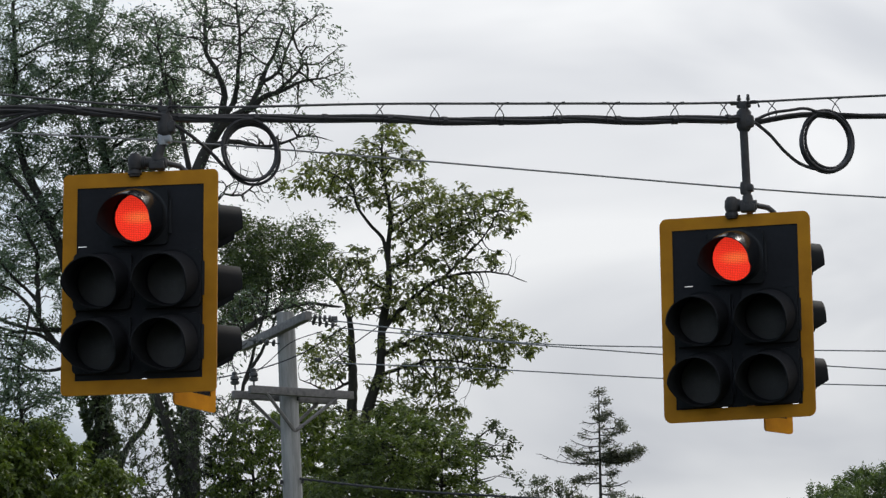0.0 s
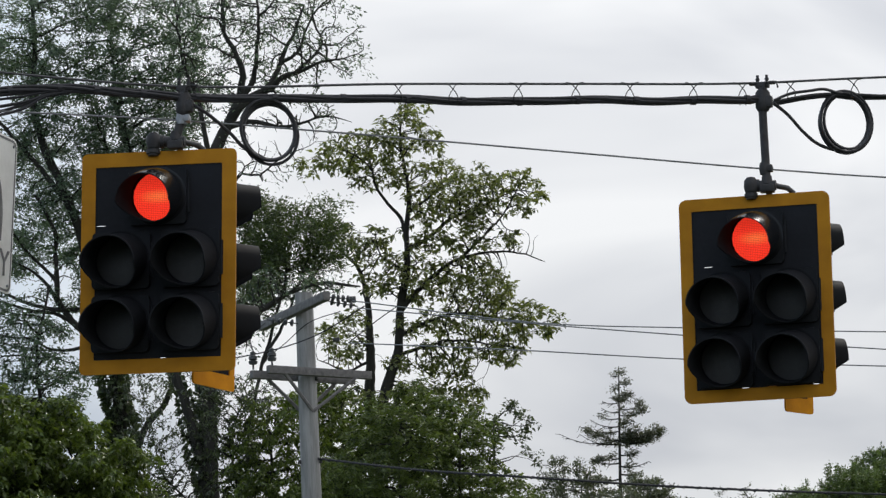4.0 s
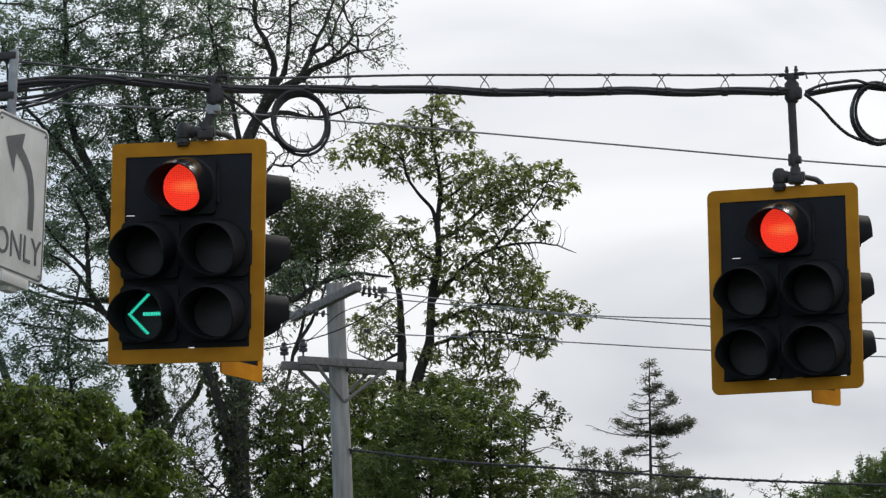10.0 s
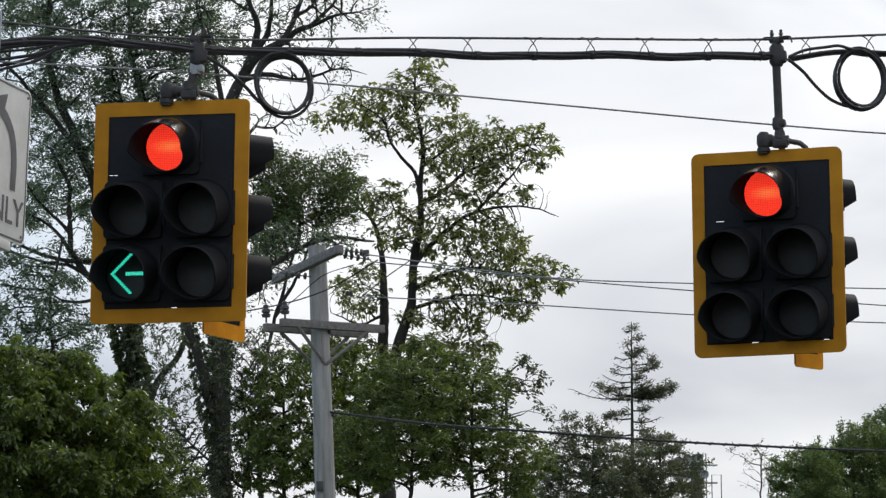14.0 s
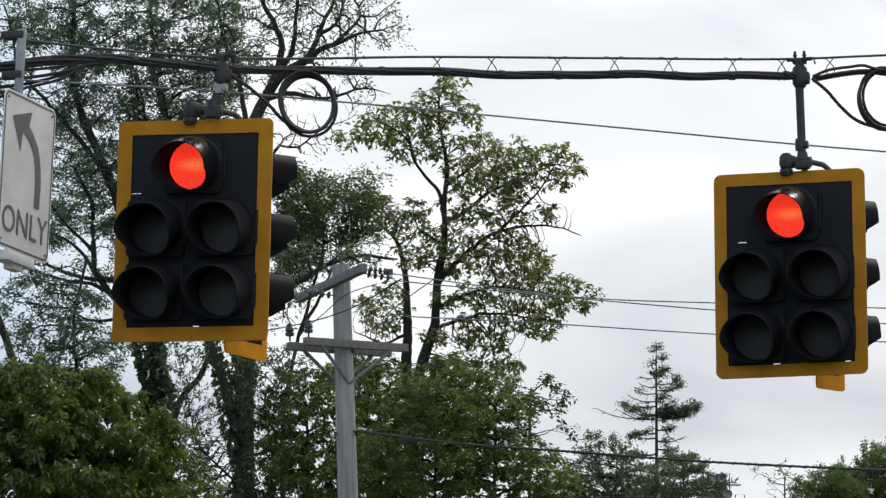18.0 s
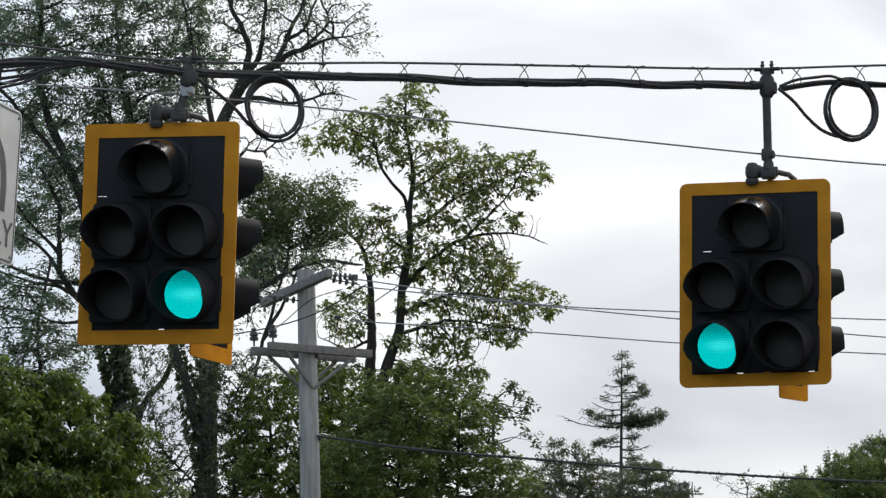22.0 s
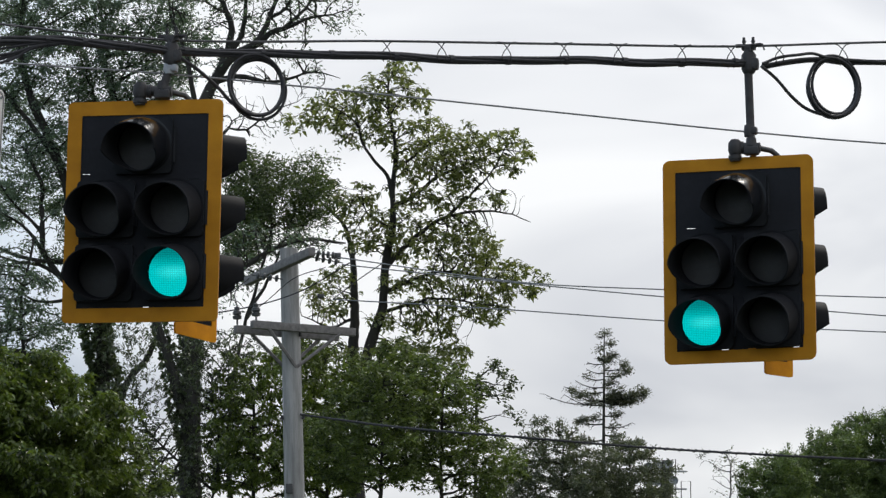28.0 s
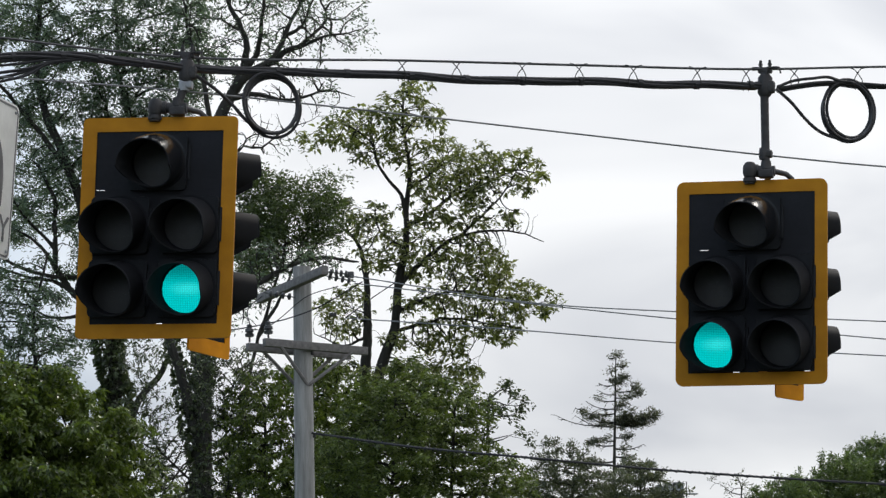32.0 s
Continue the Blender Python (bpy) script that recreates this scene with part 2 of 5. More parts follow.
LEAF_MOSS = leaf_material("moss_leaf_green", (0.018, 0.034, 0.017), (0.09, 0.128, 0.052), 0.4)
# far leaves greyed in colour to stand in for haze over distance
LEAF_HAZED = leaf_material("haze_grey_leaf_green", (0.05, 0.062, 0.05), (0.12, 0.14, 0.095), 0.35)
# dark needles made paler and greyer, distant haze put into their colour
NEEDLE = leaf_material("haze_paled_needles", (0.06, 0.068, 0.06), (0.125, 0.135, 0.115), 0.35)
GRASS = material("rough_grass", (0.075, 0.10, 0.035), 0.95, second=(0.045, 0.06, 0.02), scale=0.4, bump=0.5, bump_scale=9)
ASPHALT = material("worn_asphalt", (0.06, 0.06, 0.062), 0.9, second=(0.042, 0.042, 0.044), scale=0.7, bump=0.4, bump_scale=60)


# ---------------------------------------------------------------- mesh helpers
class Buf:
    """Collects vertices and faces of one mesh."""

    def __init__(self):
        self.v, self.f, self.m = [], [], []

    def add(self, verts, faces, mat=0):
        o = len(self.v)
        self.v.extend(tuple(p) for p in verts)
        self.f.extend(tuple(i + o for i in q) for q in faces)
        self.m.extend([mat] * len(faces))

    def tube(self, pts, radii, n=8, caps=True, mat=0):
        pts = np.asarray(pts, float)
        k = len(pts)
        radii = np.broadcast_to(np.asarray(radii, float), (k,))
        tan = np.gradient(pts, axis=0)
        tan /= np.linalg.norm(tan, axis=1)[:, None] + 1e-9
        ref = np.array((0.0, 0.0, 1.0)) if abs(tan[0][2]) < 0.9 else np.array((1.0, 0.0, 0.0))
        a = np.cross(tan, ref)
        a /= np.linalg.norm(a, axis=1)[:, None] + 1e-9
        b = np.cross(tan, a)
        ang = np.arange(n) * 2 * math.pi / n
        ring = pts[:, None] + radii[:, None, None] * (np.cos(ang)[None, :, None] * a[:, None] + np.sin(ang)[None, :, None] * b[:, None])
        faces = [(i * n + j, i * n + (j + 1) % n, (i + 1) * n + (j + 1) % n, (i + 1) * n + j) for i in range(k - 1) for j in range(n)]
        if caps:
            faces += [tuple(range(n)), tuple(range((k - 1) * n, k * n))[::-1]]
        self.add(ring.reshape(-1, 3).tolist(), faces, mat)

    def box(self, c, s, bevel=0.0, turn=None, mat=0):
        bm = bmesh.new()
        bmesh.ops.create_cube(bm, size=1.0)
        for v in bm.verts:
            v.co = Vector((v.co.x * s[0], v.co.y * s[1], v.co.z * s[2]))
        if bevel:
            bmesh.ops.bevel(bm, geom=bm.edges[:], offset=bevel, segments=2, affect="EDGES", profile=0.6)
        m = Matrix.Translation(c) @ (turn.to_4x4() if turn else Matrix())
        bm.verts.index_update()
        self.add([m @ v.co for v in bm.verts], [[v.index for v in f.verts] for f in bm.faces], mat)
        bm.free()

    def lathe(self, prof, c=(0, 0, 0), axis="z", n=20, mat=0):
        """prof: (radius, height) pairs."""
        vs, fs = [], []
        for r, h in prof:
            for j in range(n):
                q = j * 2 * math.pi / n
                x, y = r * math.cos(q), r * math.sin(q)
                p = (x, y, h) if axis == "z" else (x, h, y) if axis == "y" else (h, x, y)
                vs.append((p[0] + c[0], p[1] + c[1], p[2] + c[2]))
        for i in range(len(prof) - 1):
            for j in range(n):
                fs.append((i * n + j, i * n + (j + 1) % n, (i + 1) * n + (j + 1) % n, (i + 1) * n + j))
        self.add(vs, fs, mat)

    def mesh(self, name, mats, smooth=True):
        me = bpy.data.meshes.new(name)
        me.from_pydata(self.v, [], self.f)
        for m in mats if isinstance(mats, (list, tuple)) else [mats]:
            me.materials.append(m)
        if any(self.m):
            me.polygons.foreach_set("material_index", self.m)
        if smooth:
            me.shade_smooth()
            me.set_sharp_from_angle(angle=radians(38))
        me.update()
        return me


def part(name, buf, mats, parent=None, label="", at=None, smooth=True):
    """Links a buffer as one mesh object under a thing or a part."""
    ob = new(name, buf.mesh(name, mats, smooth))
    ob.parent = parent
    if at is not None:
        ob.matrix_basis = at
    return tagged(ob, label)


def curve_through(pts, per=6):
    """A smooth line through a few points, even where their spacing is uneven."""
    p = np.array([np.asarray(q, float) for q in pts])
    n = len(p)
    h = np.linalg.norm(np.diff(p, axis=0), axis=1) + 1e-9
    d = np.diff(p, axis=0) / h[:, None]
    m = np.empty_like(p)
    m[0], m[-1] = d[0], d[-1]
    for i in range(1, n - 1):
        m[i] = (d[i - 1] * h[i] + d[i] * h[i - 1]) / (h[i - 1] + h[i])
    out = []
    for i in range(n - 1):
        for k in range(per):
            t = k / per
            out.append((2 * t ** 3 - 3 * t * t + 1) * p[i] + (t ** 3 - 2 * t * t + t) * h[i] * m[i] + (3 * t * t - 2 * t ** 3) * p[i + 1] + (t ** 3 - t * t) * h[i] * m[i + 1])
    out.append(p[-1])
    return np.array(out)


def unit_vec(v):
    return v / (np.linalg.norm(v) + 1e-9)


# ---------------------------------------------------------------- ground
g = Buf()
N = 24
for i in range(N + 1):
    for j in range(N + 1):
        g.v.append(((i / N - 0.5) * 6000, (j / N - 0.5) * 6000, 0.0))
g.f = [(i * (N + 1) + j, (i + 1) * (N + 1) + j, (i + 1) * (N + 1) + j + 1, i * (N + 1) + j + 1) for i in range(N) for j in range(N)]
g.m = [0] * len(g.f)
ground = part("ground", g, GRASS)
tagged(ground, "rough green grass ground under the trees", "ground", kind="structure")
g = Buf()
g.box((0, 8, 0.0), (9.0, 90, 0.012))
g.box((0, 30, 0.004), (160, 9.0, 0.012))
road = tagged(part("road", g, ASPHALT, smooth=False), "worn grey asphalt crossing under the signals", "road", kind="structure")


# ---------------------------------------------------------------- traffic signals
def rounded_rect(w, h, r, n=5):
    pts = []
    for cx, cz, a0 in ((w / 2 - r, h / 2 - r, 0), (-w / 2 + r, h / 2 - r, 90), (-w / 2 + r, -h / 2 + r, 180), (w / 2 - r, -h / 2 + r, 270)):
        for k in range(n + 1):
            a = radians(a0 + 90 * k / n)
            pts.append((cx + r * math.cos(a), cz + r * math.sin(a)))
    return pts


def ring_plate(buf, outer, inner, y0, y1):
    """A flat frame between two outlines with the same number of points."""
    n = len(outer)
    v = [(x, y0, z) for x, z in outer] + [(x, y0, z) for x, z in inner] + [(x, y1, z) for x, z in outer] + [(x, y1, z) for x, z in inner]
    f = []
    for j in range(n):
        k = (j + 1) % n
        f += [(j, k, n + k, n + j), (2 * n + j, 3 * n + j, 3 * n + k, 2 * n + k), (j, 2 * n + j, 2 * n + k, k), (n + j, n + k, 3 * n + k, 3 * n + j)]
    buf.add(v, f)


def slotted_panel(buf, w, h, slots, y0, y1):
    """A panel with small slots through it, as a grid that leaves the slots out."""
    xs = sorted({-w / 2, w / 2, *[s[0] - s[2] / 2 for s in slots], *[s[0] + s[2] / 2 for s in slots]})
    zs = sorted({-h / 2, h / 2, *[s[1] - s[3] / 2 for s in slots], *[s[1] + s[3] / 2 for s in slots]})
    nx, nz = len(xs), len(zs)
    solid = {(i, k) for i in range(nx - 1) for k in range(nz - 1)
             if not any(abs((xs[i] + xs[i + 1]) / 2 - s[0]) < s[2] / 2 and abs((zs[k] + zs[k + 1]) / 2 - s[1]) < s[3] / 2 for s in slots)}
    at = lambda i, k, back: (i * nz + k) * 2 + back
    faces = []
    for i, k in sorted(solid):
        ring = [(i, k), (i + 1, k), (i + 1, k + 1), (i, k + 1)]
        faces.append(tuple(at(*q, 0) for q in ring))
        faces.append(tuple(at(*q, 1) for q in reversed(ring)))
        for (p, q), near in zip(zip(ring, ring[1:] + ring[:1]), ((i, k - 1), (i + 1, k), (i, k + 1), (i - 1, k))):
            if near not in solid:
                faces.append((at(*p, 0), at(*p, 1), at(*q, 1), at(*q, 0)))
    buf.add([(x, y, z) for x in xs for z in zs for y in (y0, y1)], faces)


def visor_buf(long=0.27, short=0.09, r=0.158, skew=(-0.075, -0.02), n=36, bend=1.0):
    """A cut-away tunnel visor that opens towards -y."""
    b = Buf()
    steps = 6
    vs = []
    for wall in (r, r - 0.007):
        for i in range(n):
            q = 2 * math.pi * i / n
            up = (math.sin(q) + 1) / 2
            ln = short + (long - short) * min(1.0, max(0.0, (up - 0.05) / 0.45)) ** 0.8
            for k in range(steps + 1):
                s = ln * k / steps
                vs.append((wall * math.cos(q) * (1 + 0.06 * s) + skew[0] * (s / long) ** bend, -s, wall * math.sin(q) + skew[1] * (s / long) ** bend))
    st = steps + 1
    fs, inner = [], []
    for i in range(n):
        j = (i + 1) % n
        for k in range(steps):
            fs.append((i * st + k, j * st + k, j * st + k + 1, i * st + k + 1))
            inner.append(((n + i) * st + k, (n + i) * st + k + 1, (n + j) * st + k + 1, (n + j) * st + k))
        inner.append((i * st + steps, j * st + steps, (n + j) * st + steps, (n + i) * st + steps))
    b.add(vs, fs + inner)
    b.m = [0] * len(fs) + [1] * len(inner)
    # mounting ring
    b.lathe([(r - 0.01, -0.004), (r + 0.012, -0.004), (r + 0.012, 0.006)], axis="y", n=n)
    return b


def board_buf(kind):
    """A diode board: lit on one face, dull on the other; it turns to show either."""
    b = Buf()
    n, r = 32, 0.148
    b.add([(r * math.cos(2 * math.pi * i / n), 0.006, r * math.sin(2 * math.pi * i / n)) for i in range(n)], [tuple(range(n))], 1)
    b.add([(r * math.cos(2 * math.pi * i / n), -0.006, r * math.sin(2 * math.pi * i / n)) for i in range(n)], [tuple(reversed(range(n)))], 2 if kind == "arrow" else 0)
    b.lathe([(r, -0.006), (r, 0.006)], axis="y", n=n, mat=1)
    if kind == "arrow":
        # rows of small lit diodes that make an arrow to the left
        def dots(x0, z0, x1, z1, k):
            for i in range(k):
                t = i / (k - 1)
                x, z = x0 + (x1 - x0) * t, z0 + (z1 - z0) * t
                b.box((x, -0.009, z), (0.0135, 0.006, 0.0135), 0.003, mat=0)
        for off in (0.0, 0.006):
            dots(-0.118 + off, 0.0, -0.012 + off, 0.11, 11)
            dots(-0.118 + off, 0.0, -0.012 + off, -0.11, 11)
        for off in (-0.004, 0.004):
            dots(-0.03, off, 0.075, off, 8)
    return b


def dome_buf(r=0.15, bulge=0.03):
    b = Buf()
    b.lathe([(r * math.cos(a), -bulge * math.sin(a)) for a in np.linspace(0, math.pi / 2 - 0.02, 7)], axis="y", n=32)
    return b


def section(parent, x, z, glow, dull, kind, skew, bend=1.0):
    """One lamp section: housing with its door, visor, lens and diode board."""
    b = Buf()
    b.box((0, 0.085, 0), (0.345, 0.16, 0.258), 0.02)
    o_, i_ = rounded_rect(0.34, 0.334, 0.03), [(0.156 * math.cos(2 * math.pi * (k + 3) / 24), 0.156 * math.sin(2 * math.pi * (k + 3) / 24)) for k in range(24)]
    ring_plate(b, o_, i_, -0.034, 0.004)
    b.lathe([(0.012, 0.10), (0.012, -0.10)], c=(0.176, -0.01, 0), n=8)
    b.box((-0.172, -0.02, 0.09), (0.014, 0.02, 0.035), 0.004)
    b.box((-0.172, -0.02, -0.09), (0.014, 0.02, 0.035), 0.004)
    # added collar round the board, blocks stray glow from its turned-away lit face
    c_out, c_in = [[(r * math.cos(2 * math.pi * k / 24), r * math.sin(2 * math.pi * k / 24)) for k in range(24)] for r in (0.160, 0.1492)]
    ring_plate(b, c_out, c_in, -0.020, 0.006)
    ring_plate(b, c_out, [(0.9 * px, 0.9 * pz) for px, pz in c_out], -0.021, -0.0165)
    sec = part("lamp_section", b, HOUSING, parent, at=pose(x, 0, z))
    part("visor", visor_buf(skew=skew, bend=bend), [VISOR if bend > 1 else VISOR_DULL, VISOR_IN], sec, "black cut-away tunnel visor", at=pose(0, -0.034, 0))
    board = part("diode_board", board_buf(kind), [glow, dull, DULL_DARK], sec, at=pose(0, -0.008, 0, 0, 0, 180))
    lens = part("lens", dome_buf(), LENS, sec, at=pose(0, -0.022, 0))
    lens.visible_shadow = False
    return board


def signal_head(label, pivot, yaw, centre, size, corner, slots, tether_z, arrow_side, side, skew, hub_shift, elbow, rear, plate_off=(0.0, 0.0), edge=0.076):
    top = new("traffic_signal")
    tagged(top, label, "traffic light", group="signals on the span wire")
    top.matrix_basis = pose(*pivot, 0, 0, yaw)
    cx, cz = centre
    w, h = size
    hub_z = cz + 0.68
    px, pz = cx + plate_off[0], cz + plate_off[1]
    # hanger hardware
    b = Buf()
    b.box((0, 0, -0.012), (0.085, 0.05, 0.034), 0.008)
    b.box((0, 0, -0.05), (0.05, 0.045, 0.06), 0.008)
    for sx in (-0.028, 0.028):
        b.lathe([(0.001, 0.052), (0.009, 0.05), (0.009, 0.01), (0.017, 0.008), (0.017, -0.01)], c=(sx, 0, 0), n=8)
        b.lathe([(0.001, 0.03), (0.013, 0.03), (0.013, 0.018), (0.001, 0.018)], c=(sx, 0, 0), n=6)
    b.box((-0.06, 0, 0.0), (0.04, 0.03, 0.02), 0.006)
    b.box((0.06, 0, 0.0), (0.04, 0.03, 0.02), 0.006)
    part("span_clamp", b, DARK_IRON, top)
    b = Buf()
    b.tube([(0.004, 0, -0.06), (0.1 * cx + 0.004, 0, -0.18), (cx + hub_shift, 0, hub_z)], 0.0255, 12)
    part("stem", b, DARK_IRON, top)
    b = Buf()
    b.lathe([(0.03, 0.02), (0.045, 0.0), (0.046, -0.09), (0.032, -0.115)], c=(0, 0, -0.06), n=14)
    b.box((0.02, -0.01, -0.12), (0.085, 0.06, 0.075), 0.018)
    b.tube([(0.01, -0.03, -0.045), (0.02, -0.03, -0.005), (0.09, -0.03, -0.002), (0.1, -0.03, -0.04)], 0.006, 6)
    part("wire_entrance", b, DARK_IRON, top, "dark iron cable entrance box")
    b = Buf()
    sx = 0.1 * cx + 0.004
    b.box((sx + 0.012, 0, tether_z), (0.075, 0.06, 0.045), 0.012)
    b.lathe([(0.03, 0.035), (0.034, 0.0), (0.03, -0.035)], c=(sx, 0, tether_z), n=12)
    part("tether_clamp", b, GALV if cx < -0.1 else DARK_IRON, top, "tether clamp on the stem")
    b = Buf()
    hx = cx + hub_shift
    b.tube(curve_through([(hx + 0.055, 0, hub_z), (hx, 0, hub_z), (hx + elbow * 0.62, 0, hub_z + 0.004), (hx + elbow * 0.95, -0.01, hub_z - 0.006), (hx + elbow * 1.02, -0.015, hub_z - 0.04), (hx + elbow * 1.02, -0.015, hub_z - 0.08)], 4), 0.031, 14)
    b.tube([(hx + elbow * 0.62 + 0.012, 0, hub_z + 0.004), (hx + elbow * 0.62 - 0.012, 0, hub_z + 0.004)], 0.039, 14)
    b.tube([(hx + elbow * 1.02, -0.015, hub_z - 0.045), (hx + elbow * 1.02, -0.015, hub_z - 0.068)], 0.040, 14)
    b.tube([(hx, 0, hub_z + 0.06), (hx, 0, hub_z + 0.01)], [0.03, 0.036], 12)
    b.box((hx + 0.005, -0.02, hub_z - 0.022), (0.09, 0.06, 0.05), 0.012)
    b.lathe([(0.001, 0.046), (0.026, 0.04), (0.042, 0.018), (0.044, -0.02), (0.036, -0.05)], c=(hx + elbow * 1.0, -0.02, hub_z + 0.012), n=14)
    part("hub_bracket", b, DARK_IRON, top, "dark iron bracket with an elbow")
    b = Buf()
    b.tube([(hx + 0.04, 0.03, hub_z + 0.005), (hx + 0.11, 0.08, hub_z - 0.005), (hx + 0.14, 0.11, hub_z - 0.03), (hx + 0.15, 0.12, hub_z - 0.08)], 0.017, 10)
    part("bracket_pipe", b, STRAND, top, "bare steel bracket pipe")
    # plate and its border
    b = Buf()
    slotted_panel(b, w - 2 * edge + 0.01, h - 2 * edge + 0.01, slots, 0.0, 0.006)
    plate = part("backplate", b, PLATE, top, "matt black backplate", at=pose(px, 0, pz), smooth=False)
    b = Buf()
    ring_plate(b, rounded_rect(w, h, corner), rounded_rect(w - 2 * edge, h - 2 * edge, 0.004), -0.006, 0.010)
    part("border", b, YELLOW_TAPE, plate, "yellow reflective border", smooth=False)
    boards = {}
    spots = {"red": (0.008, 0.361)}
    for nm, col, row in (("ball_amber", -arrow_side, 0), ("ball_green", -arrow_side, -1), ("arrow_amber", arrow_side, 0), ("arrow_green", arrow_side, -1)):
        spots[nm] = (0.203 * col, 0.368 * row - 0.007)
    for nm, (x, z) in spots.items():
        glow = {"red": RED_GLOW, "ball_green": GREEN_GLOW, "arrow_green": GREEN_ARROW}.get(nm, AMBER_ARROW)
        kind = "arrow" if nm.startswith("arrow") else "ball"
        boards[nm] = section(top, cx + x, cz + z, glow, DULL_DARK if kind == "arrow" else DULL_LENS, kind, (skew[0] - 0.012, skew[1] - 0.018) if nm == "red" else skew, 1.6 if nm == "red" else 1.0)
    # the three-lamp head for the cross street, back to back behind the plate
    face_x, back_y, drop, cap_x = side
    b = Buf()
    for k in (1, 0, -1):
        b.box((cx + face_x - 0.10, back_y, cz + 0.356 * k - drop), (0.2, 0.345, 0.352), 0.022)
    body = part("side_housing", b, YELLOW_PAINT, top, "yellow painted housing facing the cross street")
    for k in (1, 0, -1):
        part("side_visor", visor_buf(0.30, 0.06, skew=(0, -0.025)), [VISOR_SIDE, VISOR_IN], body, "black cut-away visor", at=pose(cx + face_x, back_y, cz + 0.356 * k - drop, 0, 0, 112))
    b = Buf()
    ring_plate(b, rounded_rect(rear[0], 1.32, 0.02), rounded_rect(rear[0] - 0.09, 1.14, 0.004), -0.006, 0.006)
    sp = part("side_backplate", b, YELLOW_PAINT, top, "yellow-edged backplate of the rear lamps", at=pose(cx + cap_x, back_y - 0.06, cz + 2 * plate_off[1], 0, 0, rear[1]), smooth=False)
    b = Buf()
    b.box((0, 0.003, 0), (rear[0] - 0.085, 0.006, 1.15))
    part("side_panel", b, PLATE, sp, smooth=False)
    b = Buf()
    b.tube([(hx, 0.02, hub_z), (cx + face_x - 0.1, back_y, cz + 0.356 * 1.5 - drop + 0.04), (cx + face_x - 0.1, back_y, cz + 0.356 * 1.5 - drop - 0.02)], 0.02, 8)
    part("side_bracket", b, DARK_IRON, top)
    return top, boards


left_signal, left_boards = signal_head(
    "black five-lamp traffic signal with yellow border and left-turn arrows", (-1.241, 23.6, 6.90), -10.7, (-0.15, -1.005), (0.908, 1.288), 0.03,
    [(-0.34, 0.22, 0.05, 0.005), (-0.14, 0.22, 0.045, 0.005), (0.035, -0.558, 0.035, 0.006)], -0.19, -1, (0.185, 0.42, -0.03, 0.25), (-0.012, -0.062), 0.105, -0.125, (0.38, 65), (0.009, -0.016), 0.082)
right_signal, right_boards = signal_head(
    "black five-lamp traffic signal with yellow border hung on long stem", (2.195, 24.9, 7.18), -14.4, (-0.078, -1.316), (0.919, 1.25), 0.045,
    [(-0.29, 0.203, 0.05, 0.005), (-0.09, -0.5455, 0.04, 0.006), (0.07, -0.5455, 0.05, 0.006), (0.34, -0.5455, 0.035, 0.006)], -0.53, 1, (0.147, 0.42, -0.03, 0.173), (-0.02, -0.062), 0.085, -0.095, (0.24, 55))


# ---------------------------------------------------------------- span wire, cables, hangers
def wire(name, pts, r, mat, label, category="cable", per=8, n=6, group=""):
    b = Buf()
    b.tube(curve_through(pts, per), r, n)
    return tagged(part(name, b, mat), label, category, group)


POST_L, POST_R = (-11.0, 19.96), (13.0, 28.95)
wire("messenger_wire", [(POST_L[0], POST_L[1], 7.75), (-2.494, 23.1, 6.905), (-1.276, 23.6, 6.90), (-0.01, 24.08, 7.01), (1.041, 24.5, 7.095), (2.195, 24.9, 7.18), (2.707, 25.1, 7.245), (POST_R[0], POST_R[1], 8.3)],
     0.0075, STRAND, "thin steel messenger wire carrying the signals", "wire")
b = Buf()
main_line = curve_through([(POST_L[0], POST_L[1], 7.5), (-2.9, 22.95, 6.69), (-2.491, 23.1, 6.735), (-2.02, 23.3, 6.828), (-1.7, 23.42, 6.84), (-1.275, 23.58, 6.835), (-0.6, 23.84, 6.875), (-0.01, 24.08, 6.921), (0.5, 24.29, 6.945), (1.041, 24.5, 6.997), (1.6, 24.7, 7.03), (2.12, 24.87, 7.07), (2.2, 24.9, 7.075)], 14)
cable = tagged(new("cable_bundle"), "thick black bundle of signal cables under the wire", "cable")
for i in range(5):
    q = 2 * math.pi * i / 5
    wob = np.array([[0, 0.015 * math.cos(q + k * 0.09), (0.015 + 0.008 * max(0.0, 1 - k / 75)) * math.sin(q + k * 0.09) + 0.003 * math.sin(k * 0.4)] for k in range(len(main_line))])
    b = Buf()
    b.tube(main_line + wob, 0.0115, 7)
    part("strand", b, CABLE, cable)
for k in range(18, len(main_line) - 4, 9):
    b = Buf()
    b.tube([main_line[k], main_line[k] + unit_vec(main_line[k + 1] - main_line[k]) * 0.03], 0.028, 8)
    part("tape_wrap", b, CABLE, cable)
upper_run = [(2.270, 24.950, 7.080), (2.370, 25.000, 7.130), (2.500, 25.050, 7.160), (2.590, 25.100, 7.180), (2.670, 25.150, 7.170), (2.760, 25.200, 7.170), (2.920, 25.250, 7.170), (POST_R[0], POST_R[1], 8.0)]
lower_run = [(2.270, 24.950, 7.070), (2.370, 25.000, 7.100), (2.490, 25.050, 7.130), (2.590, 25.100, 7.150), (2.670, 25.150, 7.160), (2.760, 25.200, 7.160), (2.920, 25.250, 7.170), (POST_R[0], POST_R[1], 7.99)]
cable2 = tagged(new("cable_bundle"), "black signal cables running on from the long stem", "cable")
